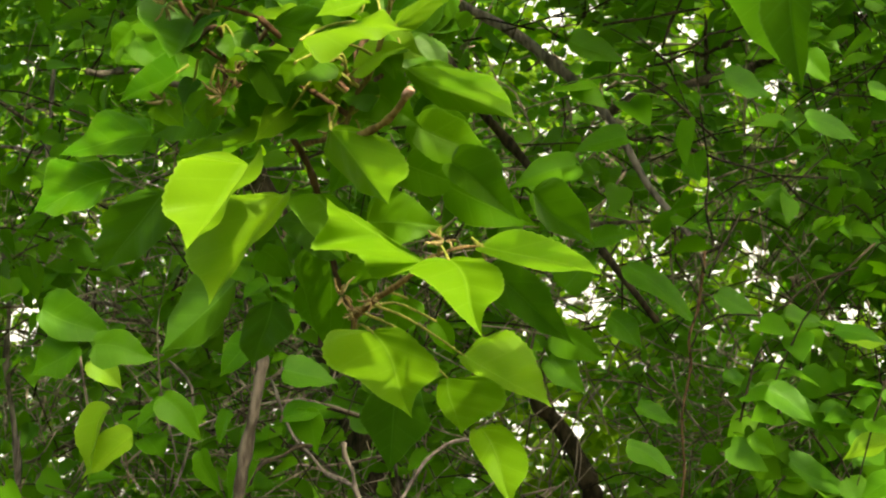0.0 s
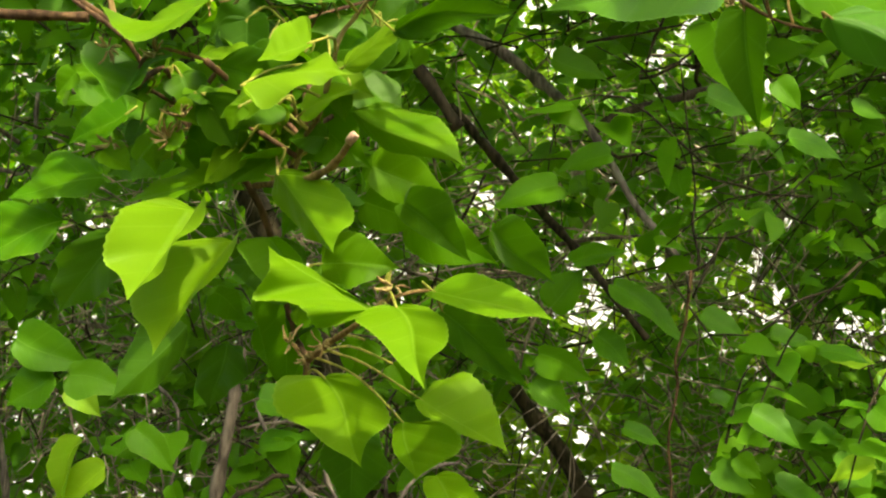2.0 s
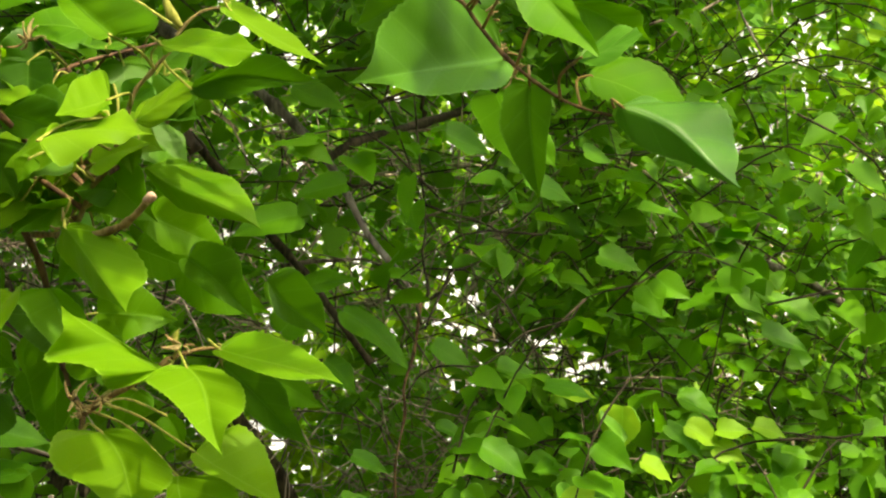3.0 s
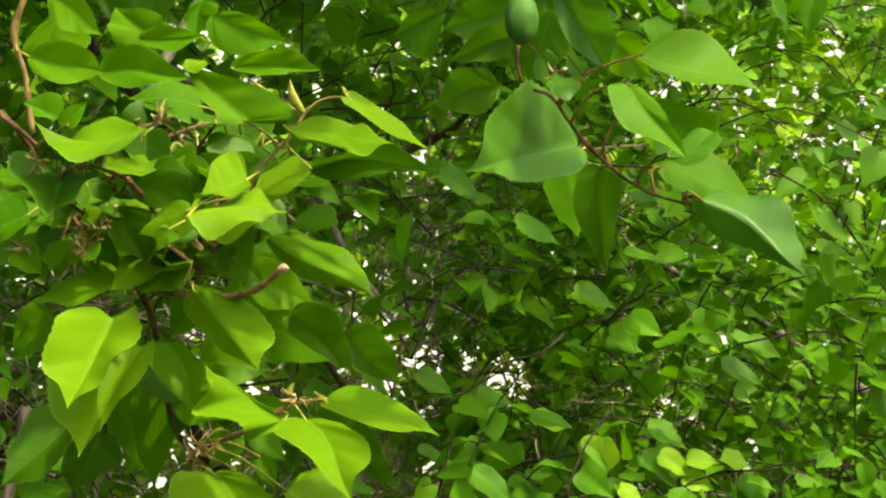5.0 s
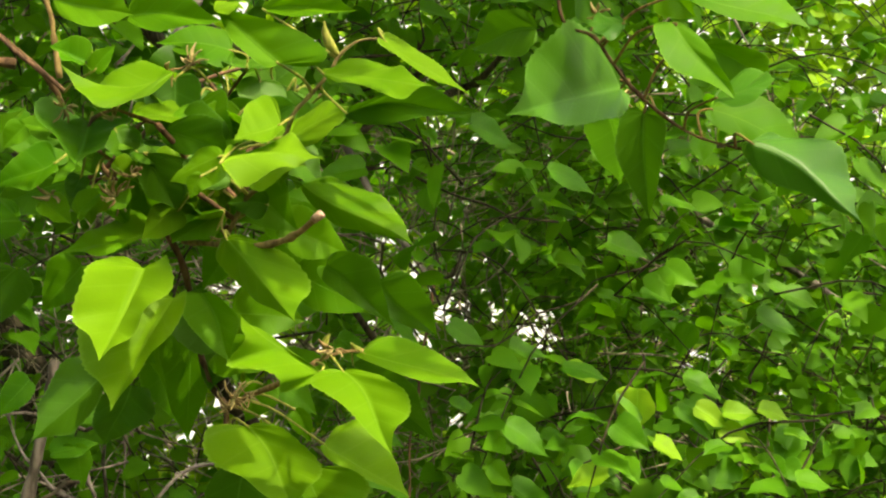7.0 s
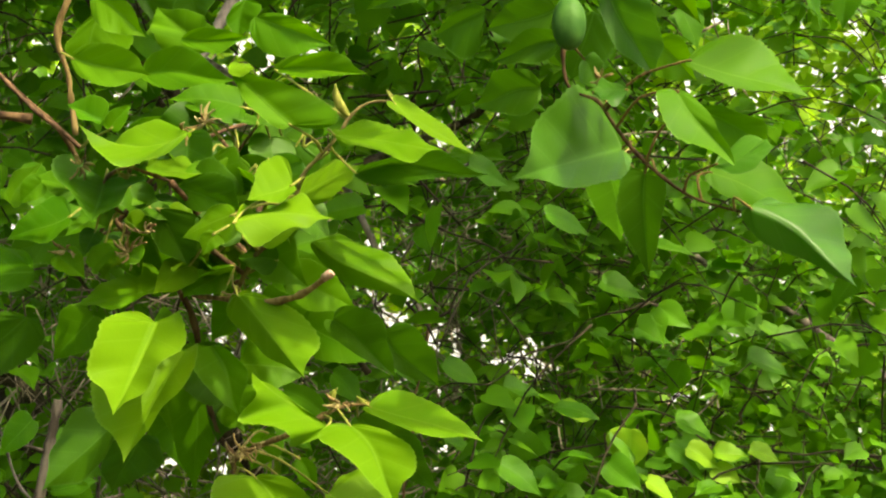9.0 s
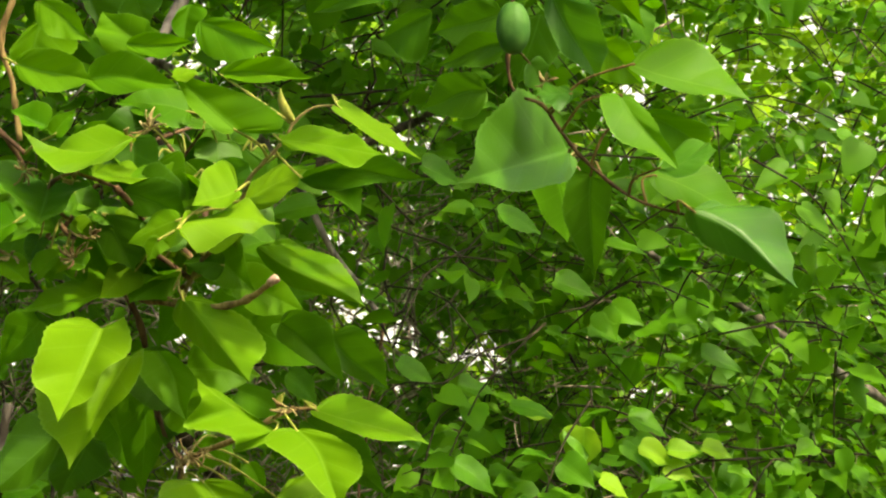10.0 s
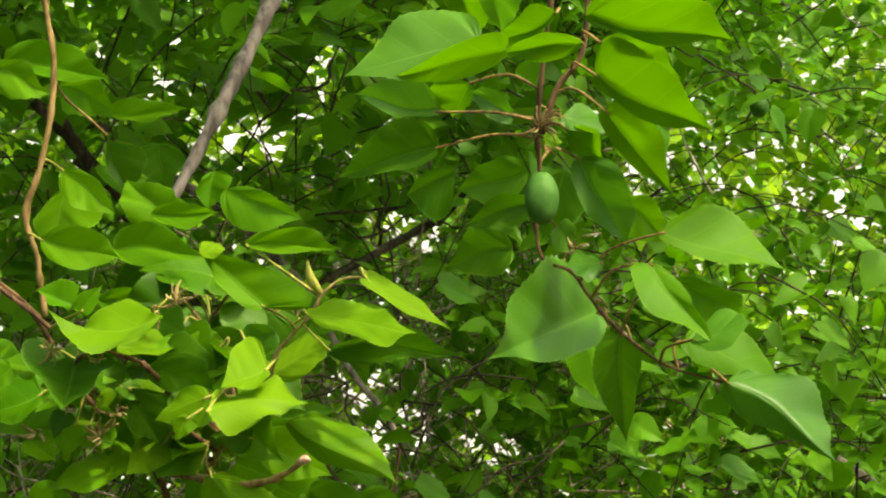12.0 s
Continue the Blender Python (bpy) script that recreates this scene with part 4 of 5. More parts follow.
back_limb("twig", (-0.2225, 2.1207, 2.2840, 0.0039), (-0.2426, 2.1273, 2.2496, 0.0031), (-0.2629, 2.1360, 2.2035, 0.0024))
back_limb("twig", (-0.0865, 2.2504, 2.1185, 0.0041), (-0.0609, 2.2383, 2.1827, 0.0033), (-0.0684, 2.2281, 2.2394, 0.0025))
back_limb("twig", (0.2880, 1.8093, 2.2764, 0.0020), (0.3219, 1.8306, 2.2685, 0.0024), (0.3652, 1.8632, 2.2528, 0.0021), (0.4005, 1.8859, 2.2373, 0.0025), (0.4315, 1.9196, 2.2170, 0.0021), (0.4863, 1.9725, 2.2005, 0.0022), (0.5207, 1.9928, 2.1976, 0.0022), (0.5584, 2.0231, 2.1956, 0.0015))
back_limb("twig", (-0.1680, 2.2441, 2.1602, 0.0033), (-0.1023, 2.2432, 2.1591, 0.0033), (-0.0365, 2.2402, 2.1702, 0.0033))
back_limb("twig", (-0.4214, 1.7513, 1.5743, 0.0042), (-0.4367, 1.6975, 1.5583, 0.0047), (-0.4472, 1.6450, 1.5420, 0.0046), (-0.4572, 1.6249, 1.5207, 0.0045))
back_limb("brown_twig", (-0.6495, 2.1966, 1.6857, 0.0031), (-0.6298, 2.2118, 1.6234, 0.0039), (-0.5869, 2.2319, 1.5685, 0.0047), (-0.5429, 2.2486, 1.5370, 0.0047), (-0.5144, 2.2624, 1.4979, 0.0047))
back_limb("brown_twig", (-0.4928, 2.0454, 1.5810, 0.0057), (-0.4826, 2.0532, 1.5491, 0.0057), (-0.4678, 2.0651, 1.4995, 0.0064))
back_limb("brown_twig", (-0.3251, 2.0878, 1.5912, 0.0036), (-0.3675, 2.0797, 1.5726, 0.0043), (-0.4108, 2.0745, 1.5342, 0.0043), (-0.4333, 2.0742, 1.4991, 0.0043))
back_limb("brown_twig", (-1.1131, 2.4079, 2.2159, 0.0065), (-1.1131, 2.4197, 2.1425, 0.0065), (-1.1285, 2.4304, 2.0508, 0.0074), (-1.1268, 2.4486, 1.9407, 0.0074))
back_limb("brown_twig", (-1.1980, 2.4046, 2.0975, 0.0056), (-1.1451, 2.4216, 2.0786, 0.0056), (-1.1168, 2.4246, 2.1058, 0.0046))
back_limb("brown_twig", (-1.1508, 2.6002, 2.2593, 0.0100), (-1.0827, 2.6167, 2.2685, 0.0130), (-1.0068, 2.6415, 2.2380, 0.0130), (-0.9111, 2.6701, 2.2172, 0.0120))
back_limb("brown_twig", (-1.1977, 2.4328, 1.9231, 0.0084), (-1.2014, 2.4496, 1.8130, 0.0084), (-1.2015, 2.4732, 1.6661, 0.0093), (-1.2008, 2.5000, 1.5009, 0.0093))
back_limb("brown_twig", (-0.8622, 2.3445, 1.7197, 0.0043), (-0.8353, 2.3584, 1.6771, 0.0043), (-0.8349, 2.3708, 1.6008, 0.0043), (-0.8723, 2.3746, 1.5165, 0.0043))
back_limb("brown_twig", (-1.1229, 2.5671, 1.8612, 0.0048), (-1.0409, 2.5949, 1.8222, 0.0048), (-0.9878, 2.6182, 1.7644, 0.0048))
back_limb("trunk_limb", (-0.5158, 3.2665, 1.7582, 0.0229), (-0.4750, 3.2882, 1.6900, 0.0251), (-0.4336, 3.3083, 1.6331, 0.0251), (-0.3939, 3.3334, 1.5423, 0.0274), (-0.3758, 3.3509, 1.4630, 0.0274))
back_limb("stem", (-0.4114, 1.5886, 1.6909, 0.0067), (-0.4169, 1.5839, 1.6461, 0.0077), (-0.4229, 1.5790, 1.6019, 0.0082), (-0.4311, 1.5743, 1.5528, 0.0087), (-0.4376, 1.5699, 1.5044, 0.0092))

VARIANTS = []
for k in range(8):
    r = np.random.RandomState(500 + k)
    grid, uu, vv = leaf_grid(1.0, r.uniform(0.72, 0.92), r.uniform(6, 22), r.uniform(4, 22), r, 14, 6, 0.02)
    VARIANTS.append(leaf_mesh("leaf", grid, uu, vv))


def back_leaf(base, tip, width, up, fold, bend, side=0.0, young=False):
    """A thicket leaf; those past the first few hundred of a tree are joined."""
    COUNT[0] += 1
    base, tip = np.array(base), np.array(tip)
    rng = np.random.RandomState(2000 + COUNT[0])
    up, side, width = up + rng.uniform(-0.35, 0.75), side + rng.uniform(-0.7, 0.5), width * (1.1 if young else rng.uniform(0.75, 0.95))
    pts, u, v = leaf_grid(np.linalg.norm(tip - base), width, fold, bend, rng, 20, 6, 0.02)
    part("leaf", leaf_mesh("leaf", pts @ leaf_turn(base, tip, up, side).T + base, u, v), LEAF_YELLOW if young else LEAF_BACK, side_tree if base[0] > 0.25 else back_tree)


back_leaf((-0.687, 1.716, 1.684), (-0.740, 1.708, 1.650), 0.070, 0.40, 10, 12)
back_leaf((-0.724, 1.700, 1.724), (-0.644, 1.726, 1.689), 0.060, 0.50, 10, 12)
back_leaf((-0.645, 1.676, 1.679), (-0.580, 1.695, 1.662), 0.051, 0.60, 10, 12)
back_leaf((-0.536, 1.610, 1.616), (-0.497, 1.628, 1.570), 0.043, 0.40, 12, 12)
back_leaf((-0.491, 1.676, 1.604), (-0.502, 1.679, 1.567), 0.033, 0.30, 10, 12)
back_leaf((-0.433, 1.595, 1.551), (-0.457, 1.596, 1.509), 0.041, 0.30, 12, 12)
back_leaf((-0.481, 1.581, 1.559), (-0.462, 1.593, 1.515), 0.029, 0.30, 20, 12)
back_leaf((-0.588, 1.598, 1.607), (-0.613, 1.603, 1.534), 0.041, 0.20, 26, 12, young=True)
back_leaf((-0.567, 1.608, 1.578), (-0.619, 1.601, 1.534), 0.037, 0.50, 16, 12, young=True)
back_leaf((-0.429, 1.744, 1.607), (-0.419, 1.755, 1.557), 0.045, 0.30, 10, 12)
back_leaf((-0.452, 1.739, 1.599), (-0.402, 1.751, 1.609), 0.039, 0.70, 10, 12)
back_leaf((-0.446, 1.624, 1.673), (-0.479, 1.622, 1.635), 0.043, 0.30, 10, 12)
back_leaf((-0.450, 1.732, 1.650), (-0.392, 1.749, 1.634), 0.046, 0.60, 10, 12)
back_leaf((0.217, 2.059, 1.677), (0.213, 2.068, 1.618), 0.052, 0.30, 12, 12, young=True)
back_leaf((-0.170, 2.402, 1.842), (-0.065, 2.445, 1.747), 0.068, 0.30, 10, 12)
back_leaf((0.398, 2.478, 1.929), (0.438, 2.486, 1.871), 0.057, 0.20, 10, 12)
back_leaf((0.407, 2.487, 1.868), (0.452, 2.492, 1.829), 0.047, 0.20, 10, 12)
back_leaf((0.202, 2.281, 1.897), (0.260, 2.284, 1.872), 0.054, 0.40, 10, 12)
back_leaf((0.044, 2.180, 1.899), (0.083, 2.184, 1.865), 0.045, 0.40, 10, 12)
back_leaf((0.125, 2.106, 1.707), (0.185, 2.108, 1.691), 0.039, 0.80, 10, 12)
back_leaf((0.047, 2.015, 1.632), (0.101, 2.021, 1.591), 0.056, 0.40, 10, 12)
back_leaf((0.026, 2.022, 1.581), (0.054, 2.026, 1.554), 0.034, 0.40, 10, 12)
back_leaf((0.457, 2.291, 1.823), (0.506, 2.295, 1.799), 0.047, 0.40, 10, 12)
back_leaf((0.434, 2.290, 1.835), (0.496, 2.297, 1.784), 0.032, 0.50, 10, 12)
back_leaf((0.434, 2.396, 1.799), (0.502, 2.400, 1.765), 0.041, 0.50, 10, 12)
back_leaf((0.295, 2.208, 1.697), (0.350, 2.212, 1.666), 0.052, 0.50, 10, 12)
back_leaf((0.275, 2.113, 1.655), (0.323, 2.120, 1.607), 0.033, 0.40, 10, 12)
back_leaf((0.239, 2.069, 1.611), (0.275, 2.072, 1.584), 0.033, 0.40, 10, 12, young=True)
back_leaf((0.297, 2.113, 1.655), (0.342, 2.117, 1.626), 0.032, 0.40, 20, 12, young=True)
back_leaf((0.331, 2.117, 1.626), (0.372, 2.120, 1.608), 0.028, 0.50, 20, 12, young=True)
back_leaf((0.380, 2.113, 1.652), (0.421, 2.115, 1.637), 0.030, 0.60, 20, 12, young=True)
back_leaf((0.335, 2.114, 1.648), (0.380, 2.114, 1.644), 0.029, 0.60, 20, 12, young=True)
back_leaf((0.180, 2.095, 1.570), (0.125, 2.098, 1.551), 0.040, 0.50, 20, 12, young=True)
back_leaf((0.240, 1.976, 1.907), (0.294, 1.978, 1.893), 0.039, 0.70, 10, 12)
back_leaf((0.121, 1.475, 1.884), (0.140, 1.479, 1.857), 0.028, 0.30, 10, 12)
back_leaf((-0.184, 2.071, 1.927), (-0.268, 2.053, 1.900), 0.061, 0.40, 10, 12)
back_leaf((-0.217, 2.237, 2.139), (-0.142, 2.262, 2.107), 0.055, 0.50, 10, 12)
back_leaf((0.006, 2.100, 2.033), (0.062, 2.127, 2.008), 0.046, 0.40, 10, 12)
back_leaf((-0.147, 2.277, 2.007), (-0.224, 2.260, 1.984), 0.057, 0.40, 10, 12)
back_leaf((0.105, 2.031, 1.957), (0.168, 2.065, 1.931), 0.050, 0.40, 10, 12)
back_leaf((-0.028, 2.241, 1.775), (0.028, 2.262, 1.738), 0.049, 0.40, 10, 12)
back_leaf((0.058, 2.268, 1.745), (0.115, 2.286, 1.729), 0.041, 0.50, 10, 12)
back_leaf((0.061, 2.236, 1.624), (0.117, 2.257, 1.588), 0.052, 0.40, 10, 12)
back_leaf((0.060, 2.196, 1.550), (0.140, 2.225, 1.500), 0.047, 0.40, 10, 12)
back_leaf((-0.139, 2.139, 1.574), (-0.076, 2.163, 1.531), 0.043, 0.40, 10, 12)
back_leaf((-0.026, 2.259, 1.664), (0.031, 2.278, 1.641), 0.040, 0.50, 10, 12)
back_leaf((0.137, 2.191, 1.705), (0.191, 2.207, 1.696), 0.037, 0.60, 10, 12, young=True)
back_leaf((-0.137, 2.236, 1.628), (-0.087, 2.253, 1.602), 0.034, 0.50, 10, 12)
back_leaf((-0.224, 2.383, 1.875), (-0.144, 2.401, 1.891), 0.063, 0.50, 10, 12)
back_leaf((-0.259, 2.384, 1.811), (-0.208, 2.388, 1.867), 0.065, 0.30, 10, 12)
back_leaf((-0.259, 2.291, 1.736), (-0.185, 2.317, 1.696), 0.060, 0.40, 10, 12)
back_leaf((-0.269, 2.295, 1.697), (-0.218, 2.316, 1.650), 0.057, 0.30, 10, 12)
back_leaf((-0.197, 2.407, 1.769), (-0.152, 2.426, 1.720), 0.059, 0.30, 10, 12)
back_leaf((0.136, 2.267, 1.554), (0.193, 2.281, 1.564), 0.040, 0.40, 16, 12, young=True)
back_leaf((-0.743, 1.859, 1.678), (-0.709, 1.874, 1.644), 0.032, 0.40, 16, 12, young=True)


def trunk(tree, *points):
    verts, faces = tube(points, 6, 12, 0.05, 5)
    part("trunk", mesh_of("trunk", verts, faces), BARK, tree)


trunk(back_tree, (-0.9, 3.3, -0.05, 0.08), (-0.86, 3.35, 0.8, 0.07), (-0.86, 3.42, 1.5, 0.055), (-1.1, 3.6, 2.0, 0.04), (-1.4, 3.7, 2.6, 0.035), (-1.6, 3.5, 3.4, 0.03))
trunk(side_tree, (2.7, 4.2, -0.05, 0.07), (2.68, 4.2, 1.0, 0.06), (2.6, 4.15, 1.9, 0.05), (2.4, 4.0, 2.9, 0.04), (1.9, 3.6, 3.8, 0.03))
trunk(far_tree, (4.0, 8.6, -0.05, 0.14), (4.05, 8.6, 1.5, 0.12), (3.95, 8.5, 3.0, 0.1), (4.0, 8.7, 5.0, 0.06))


def scatter(tree, seed, twigs, lo, hi, shown, gap, small=1.0):
    """Leafy twigs all through the tree, with ragged gaps between them."""
    rng = np.random.RandomState(seed)
    made, rest, wood_v, wood_f = 0, [], [], []
    done = 0
    while done < twigs:
        p = np.array(lo) + rng.rand(3) * (np.array(hi) - np.array(lo))
        if noise.noise((p[0] * 2.6 + seed, p[1] * 1.1, p[2] * 2.6)) < gap:
            continue
        if p[0] > 0.13 * p[1] and p[2] - 1.6 > 0.17 * p[1] and rng.rand() < 0.58:
            continue
        done += 1
        way = rng.randn(3) * (0.8, 0.6, 0.5) + (0, -0.2, -0.1)
        way /= np.linalg.norm(way)
        long = rng.uniform(0.14, 0.34)
        sag = np.array([0, 0, -0.06]) * long / 0.3
        ends = [p, p + way * long * 0.5 - sag * 0.4, p + way * long + sag]
        verts, faces = tube([(*e, r) for e, r in zip(ends, (0.0018, 0.0014, 0.0008))], 3, 5, 0.05, done)
        start = len(wood_v)
        wood_v += verts
        wood_f += [tuple(i + start for i in q) for q in faces]
        for k in range(rng.randint(6, 11)):
            t = rng.uniform(0.1, 1.0)
            base = p + way * long * t + sag * t * t + rng.randn(3) * 0.016
            along = rng.randn(3) * (0.85, 0.6, 0.25) + way * 0.4 + (0.15, -0.25, -0.38)
            along /= np.linalg.norm(along)
            size = rng.uniform(0.036, 0.062) * small
            if made < shown and base[1] < lo[1] + 0.55:
                turn = leaf_turn(base, base + along * size, rng.uniform(0.4, 2.4), rng.uniform(-0.8, 0.8))
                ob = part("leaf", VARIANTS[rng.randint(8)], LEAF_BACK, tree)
                ob.matrix_basis = Matrix.LocRotScale(base, Matrix(turn.tolist()).to_quaternion(), (size * rng.uniform(0.9, 1.1), size, size))
                made += 1
            else:
                rest.append(base)
    rest = thinned(rest, rng, 0.97)
    me = leaf_mass("foliage", rest, 0.052 * small, seed + 1, (0, -0.55, 0.8), 0.45, True)
    tagged(part("foliage", me, LEAF_MASS, tree), kind="stuff")
    tagged(part("brushwood", mesh_of("brushwood", wood_v, wood_f), BARK, tree), kind="stuff")


scatter(back_tree, 21, 640, (-1.75, 2.05, 1.25), (0.45, 3.7, 3.05), 230, -0.05)
scatter(back_tree, 47, 150, (-1.0, 1.75, 2.15), (0.1, 2.6, 3.0), 120, -0.1)
scatter(side_tree, 58, 46, (0.33, 1.95, 1.98), (1.15, 2.7, 2.8), 130, -0.2, 1.0)
scatter(side_tree, 59, 14, (0.04, 2.0, 1.46), (0.95, 2.65, 1.96), 90, -0.2, 1.0)
scatter(side_tree, 34, 2200, (0.1, 2.75, 1.1), (1.95, 4.7, 3.3), 260, -0.18, 0.82)

# deeper foliage, unseen clumps overhead added for shade, and the distance in sunlit colours
rng = np.random.RandomState(77)
deep = clumps(rng, 2350, 14, (-4.3, 3.9, 0.3), (3.4, 6.8, 4.4), 0.12, lambda c: noise.noise((c[0] * 2.4, c[1] * 0.7, c[2] * 2.8)) > -0.12 and not (c[0] > 0.1 * c[1] and c[2] - 1.6 > 0.16 * c[1] and rng.rand() < 0.68))
tagged(part("foliage", leaf_mass("foliage", thinned(deep, rng, 0.97), 0.058, 78, fine=True), LEAF_MASS, back_tree), kind="stuff")
# unseen leaves added overhead to keep the sun off the thicket and hanging twig
shade_roof = np.vstack([clumps(rng, 1250, 12, (-4.2, 0.9, 3.35), (1.3, 6.5, 4.6), 0.16), clumps(rng, 130, 12, (-3.0, 0.47, 3.3), (0.8, 1.0, 3.6), 0.05),
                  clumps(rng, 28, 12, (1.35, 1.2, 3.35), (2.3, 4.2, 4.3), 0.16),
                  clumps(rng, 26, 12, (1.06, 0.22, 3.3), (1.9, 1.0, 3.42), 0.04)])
tagged(part("crown", leaf_mass("crown", shade_roof, 0.11, 79), LEAF_MASS, back_tree), kind="stuff")
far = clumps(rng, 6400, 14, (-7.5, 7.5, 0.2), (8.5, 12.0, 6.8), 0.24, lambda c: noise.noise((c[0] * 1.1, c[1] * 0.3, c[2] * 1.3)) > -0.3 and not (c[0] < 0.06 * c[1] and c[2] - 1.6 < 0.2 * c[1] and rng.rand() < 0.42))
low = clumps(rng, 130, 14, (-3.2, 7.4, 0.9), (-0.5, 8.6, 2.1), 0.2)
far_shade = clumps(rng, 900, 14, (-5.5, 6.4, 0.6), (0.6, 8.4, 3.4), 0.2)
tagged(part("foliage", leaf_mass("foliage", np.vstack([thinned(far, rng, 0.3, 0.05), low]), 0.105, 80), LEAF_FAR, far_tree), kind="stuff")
tagged(part("foliage", leaf_mass("foliage", thinned(far_shade, rng, 0.9), 0.09, 84), LEAF_MASS, back_tree), kind="stuff")
rear = np.vstack([clumps(rng, 1300, 12, (-6.0, -6.2, 0.2), (6.0, -3.8, 4.4), 0.3),
                  clumps(rng, 700, 12, (-6.0, -4.0, 0.2), (-4.0, 4.0, 5.0), 0.3), clumps(rng, 500, 12, (4.0, -4.0, 0.2), (5.5, 3.0, 4.2), 0.3)])
tagged(part("foliage", leaf_mass("foliage", rear, 0.16, 81, (0, 0.7, 0.5)), LEAF_MASS, light_screen), kind="stuff")


def grass():
    rng = np.random.RandomState(9)
    n = 6000
    p = np.stack([rng.uniform(-9, 9, n), rng.uniform(3, 16, n), np.zeros(n)], 1)
    lean = rng.randn(n, 2) * 0.06
    h = rng.uniform(0.08, 0.35, n)
    a = rng.uniform(0, math.pi, n)
    w = np.stack([np.cos(a), np.sin(a), np.zeros(n)], 1) * 0.006
    tip = p + np.stack([lean[:, 0], lean[:, 1], h], 1)
    verts = np.stack([p - w, p + w, tip], 1).reshape(-1, 3)
    ob = new("grass", mesh_of("grass", verts, [(3 * k, 3 * k + 1, 3 * k + 2) for k in range(n)]))
    ob.data.materials.append(GRASS)
    return tagged(ob, "thin dry yellow-green grass on the soil", "grass", kind="stuff")


grass()


def wild_twigs(tree, seed, count, lo, hi, thick, material):
    """Thin crooked twigs that cross inside the thicket."""
    rng = np.random.RandomState(seed)
    for k in range(count):
        p = np.array(lo) + rng.rand(3) * (np.array(hi) - np.array(lo))
        way = rng.randn(3) * (0.9, 0.5, 0.8)
        way /= np.linalg.norm(way)
        r, pts = thick * rng.uniform(0.5, 1.4), []
        for s in range(rng.randint(5, 10)):
            pts.append((*p, r))
            p = p + way * rng.uniform(0.04, 0.12)
            way = way + rng.randn(3) * 0.32
            way /= np.linalg.norm(way)
            r *= 0.85
        verts, faces = tube(pts, 1, 5, 0.1, k)
        part("twig", mesh_of("twig", verts, faces), material, tree)


wild_twigs(back_tree, 41, 45, (-1.6, 2.3, 1.3), (0.5, 3.6, 2.9), 0.0022, BARK)
wild_twigs(back_tree, 42, 60, (-1.9, 2.6, 1.2), (-0.3, 3.9, 2.3), 0.0036, GREY_BARK)
wild_twigs(side_tree, 43, 14, (0.0, 3.0, 1.3), (1.6, 4.3, 3.1), 0.0018, BARK)
wild_twigs(side_tree, 44, 8, (-0.6, 3.8, 1.2), (1.9, 5.5, 3.2), 0.0032, BARK)

def dry_brush(tree, seed, count, lo, hi, thick):
    """A tangle of fine dead twigs, joined into one mesh."""
    rng = np.random.RandomState(seed)
    all_v, all_f = [], []
    for k, p in enumerate(thinned(np.array(lo) + rng.rand(count, 3) * (np.array(hi) - np.array(lo)), rng, 0.85)):
        way = rng.randn(3) * (0.8, 0.4, 0.8)
        way /= np.linalg.norm(way)
        r, pts = thick * rng.uniform(0.4, 1.5), []
        for s in range(rng.randint(3, 7)):
            pts.append((*p, r))
            p = p + way * rng.uniform(0.03, 0.10)
            way = way + rng.randn(3) * 0.2
            way /= np.linalg.norm(way)
            r *= 0.82
        verts, faces = tube(pts, 2, 4, 0.06, k)
        start = len(all_v)
        all_v += verts
        all_f += [tuple(i + start for i in q) for q in faces]
    tagged(part("brushwood", mesh_of("brushwood", all_v, all_f), DRY_BARK, tree), kind="stuff")


dry_brush(back_tree, 51, 1150, (-2.1, 2.3, 1.0), (-0.35, 3.9, 2.2), 0.0018)
dry_brush(back_tree, 54, 2600, (-3.2, 4.2, 1.1), (0.35, 6.2, 2.9), 0.0034)
dry_brush(back_tree, 52, 800, (-0.7, 2.9, 1.2), (0.6, 4.8, 2.5), 0.0019)
dry_brush(far_tree, 55, 1300, (-5.0, 6.6, 0.8), (1.6, 9.0, 3.2), 0.0075)
dry_brush(side_tree, 53, 110, (0.3, 2.9, 1.3), (1.6, 4.5, 3.0), 0.0017)

# ---- fruit and buds ----
def fruit(centre, long, wide, branch):
    verts, faces = [], []
    n, m = 14, 20
    for i in range(n + 1):
        a = math.pi * i / n
        for j in range(m):
            b = 2 * math.pi * j / m
            r = wide / 2 * math.sin(a) ** 0.9 * (1 - 0.07 * math.exp(-(min(b, 2 * math.pi - b) / 0.3) ** 2))
            z = long / 2 * math.cos(a) * (1.06 if a > math.pi / 2 else 1.0)
            verts.append((centre[0] + r * math.cos(b - 1.9), centre[1] + r * math.sin(b - 1.9), centre[2] + z))
    for i in range(n):
        for j in range(m):
            a, b = i * m + j, i * m + (j + 1) % m
            faces.append((a, a + m, b + m, b))
    part("fruit", mesh_of("fruit", verts, faces), FRUIT, BRANCH[branch], "unripe green apricot with a downy skin")


def bud(base, tip, width, branch, material=STALK, name="bud"):
    """A rolled young leaf or bud scale: a small pointed spindle."""
    base, tip = np.array(base), np.array(tip)
    span = tip - base
    side = np.cross(span, (0.2, 0.9, 0.3))
    bow = 0.12 * np.linalg.norm(span) * side / np.linalg.norm(side)
    shape = ((0.0, 0.35), (0.2, 0.8), (0.45, 1.0), (0.75, 0.62), (1.0, 0.06))
    rows = [(*(base + span * t + bow * math.sin(math.pi * t)), width / 2 * r) for t, r in shape]
    verts, faces = tube(rows, 3, 6, 0.04, int(width * 1e5) % 89)
    part(name, mesh_of(name, verts, faces), material, BRANCH[branch])


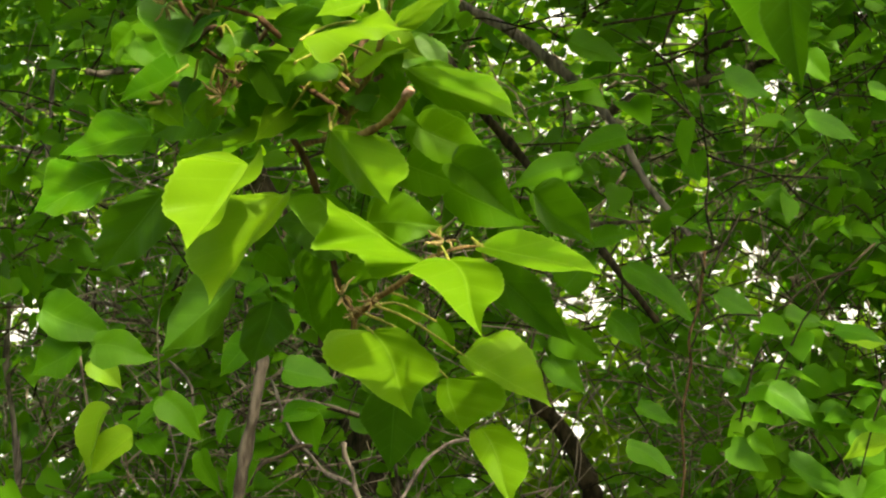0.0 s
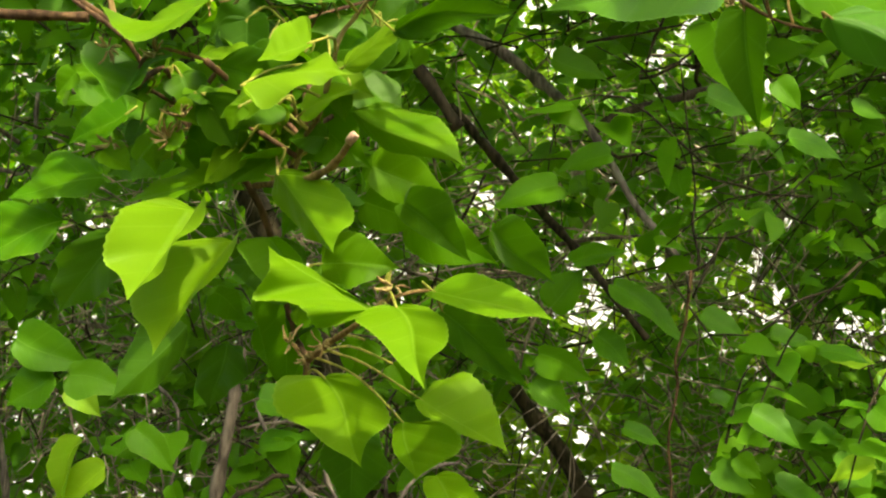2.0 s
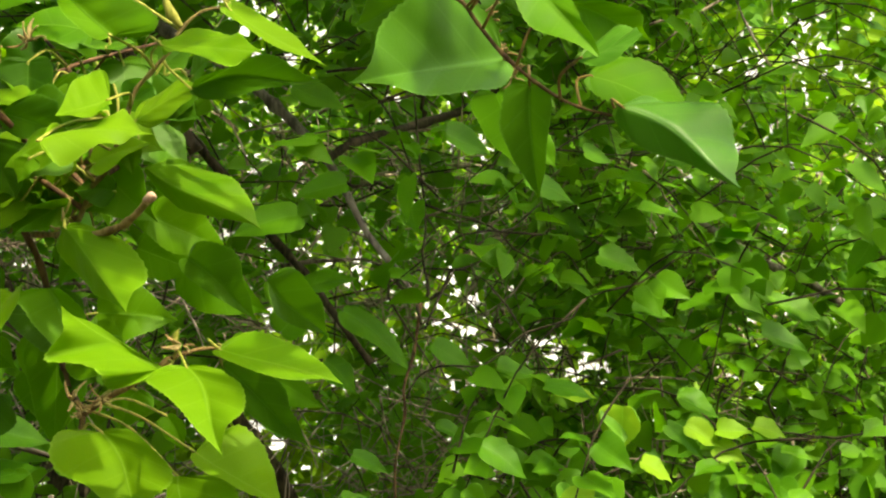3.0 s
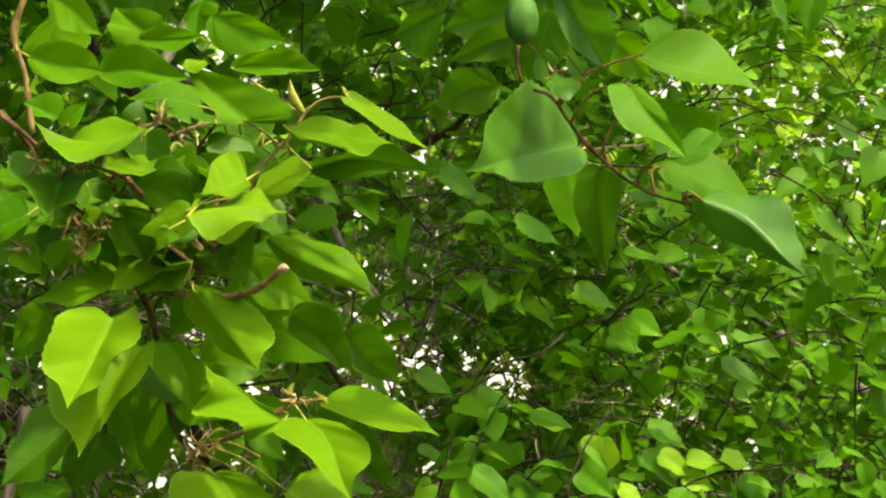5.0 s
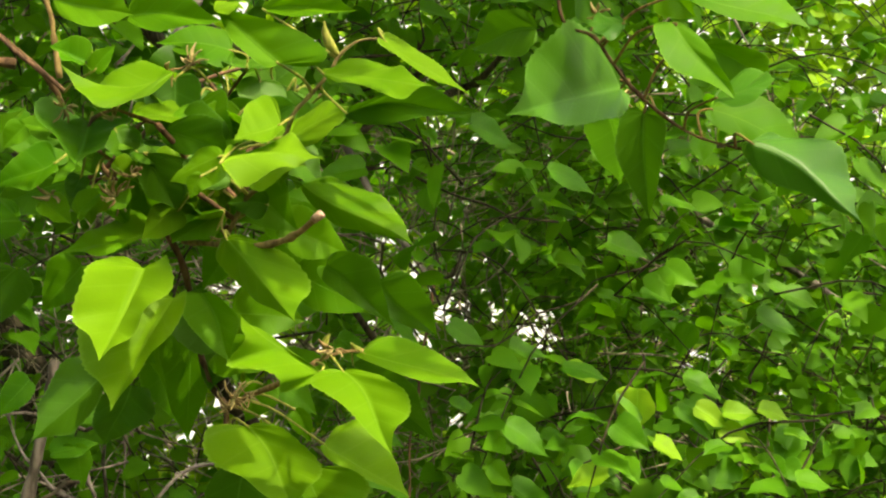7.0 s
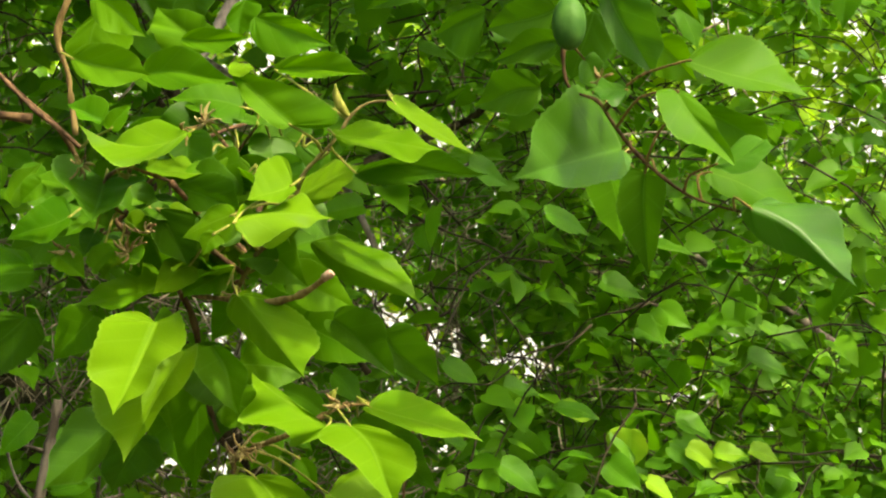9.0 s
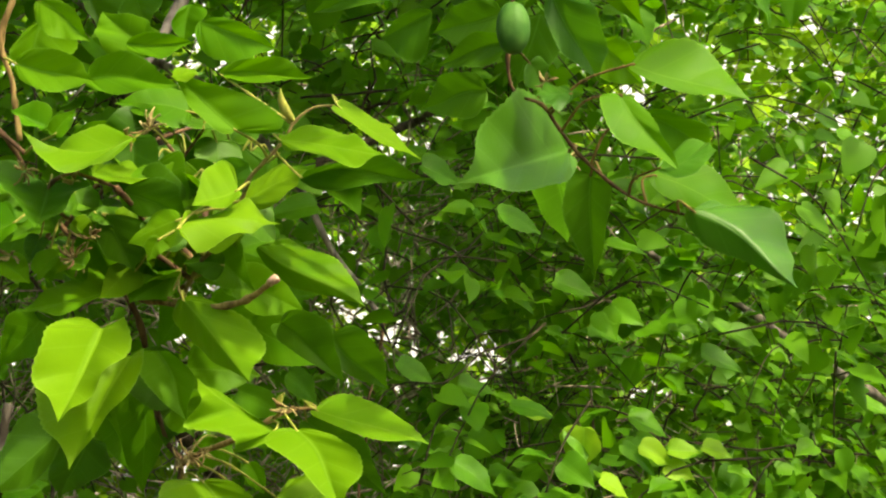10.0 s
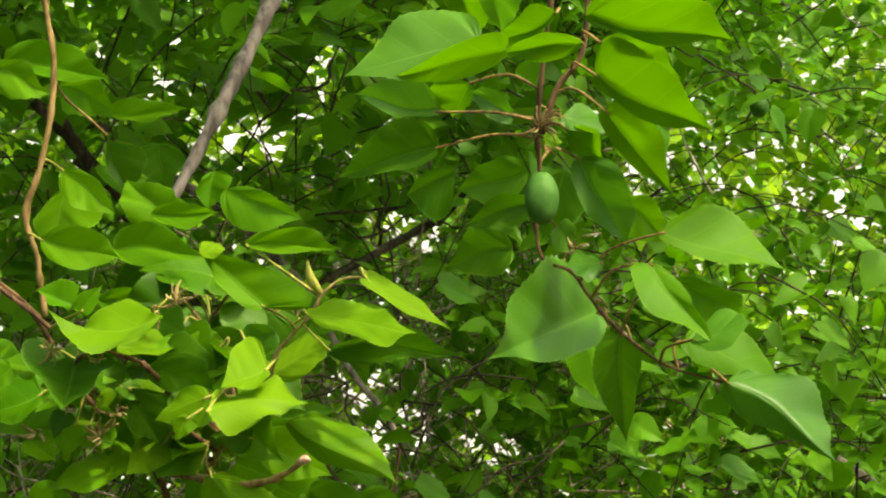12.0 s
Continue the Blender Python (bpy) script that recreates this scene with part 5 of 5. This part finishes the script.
def bud_cluster(centre, count, reach, branch, seed):
    rng = np.random.RandomState(seed)
    c = np.array(centre)
    for k in range(count):
        way = rng.randn(3) + (0.2, -0.7, 0.2)
        way *= reach * rng.uniform(0.5, 1.1) / np.linalg.norm(way)
        bud(c + way * 0.15, c + way * 0.85, 0.0019 * rng.uniform(0.5, 1.4), branch, TAN_BARK if k % 3 == 0 else SCALE, "bud_scale")


fruit((0.0606, 0.9946, 1.913), 0.0340, 0.0225, "hanging")
BRANCH["side_crown"] = side_tree
fruit((0.408, 1.899, 2.220), 0.027, 0.024, "side_crown")
bud((-0.095, 1.053, 1.666), (-0.091, 1.048, 1.677), 0.005, "fruiting_twig")
bud((-0.0836, 1.018, 1.855), (-0.0925, 1.008, 1.875), 0.007, "shoot")
bud_cluster((-0.165, 1.098, 1.631), 12, 0.016, "fruiting_twig", 1)
bud_cluster((-0.149, 1.087, 1.638), 8, 0.014, "fruiting_twig", 2)
bud_cluster((-0.169, 1.100, 1.613), 6, 0.012, "leader", 3)
bud_cluster((-0.191, 1.0, 1.841), 7, 0.012, "left_twig", 4)
bud_cluster((-0.225, 1.003, 1.812), 9, 0.013, "cross_twig", 5)
bud_cluster((-0.159, 1.043, 1.739), 10, 0.016, "spur", 6)
bud_cluster((-0.206, 1.082, 1.754), 10, 0.016, "leader", 7)
bud_cluster((0.085, 1.03, 1.885), 10, 0.013, "hanging", 8)
bud_cluster((0.066, 1.03, 1.955), 10, 0.014, "hanging", 9)

bud_cluster((-0.229, 1.030, 1.765), 18, 0.020, "leader", 41)
bud_cluster((-0.218, 1.028, 1.778), 12, 0.018, "leader", 71)
bud_cluster((-0.257, 1.003, 1.819), 10, 0.014, "side_twig", 53)
bud_cluster((-0.181, 1.028, 1.853), 12, 0.016, "shoot", 79)
bud_cluster((-0.273, 1.040, 1.768), 8, 0.014, "leader", 28)
bud_cluster((0.087, 1.137, 1.885), 16, 0.026, "hanging", 43)
bud_cluster((0.099, 1.143, 1.867), 14, 0.022, "hanging", 78)
bud_cluster((0.111, 1.148, 1.852), 12, 0.016, "hanging", 113)
bud_cluster((0.061, 0.996, 1.961), 14, 0.024, "hanging", 102)
bud_cluster((-0.152, 1.037, 1.635), 10, 0.020, "fruiting_twig", 47)
bud_cluster((-0.088, 1.043, 1.667), 6, 0.014, "fruiting_twig", 28)

# the pale pruned face at the end of the spur
verts, faces = tube([(-0.0962, 0.9854, 1.7433, 0.0024), (-0.0917, 0.9821, 1.7458, 0.0029), (-0.0906, 0.9820, 1.7467, 0.0025)], 2, 10, 0.03, 3)
part("cut_end", mesh_of("cut_end", verts, faces), CUT_WOOD, BRANCH["spur"], "pale pruned wood")
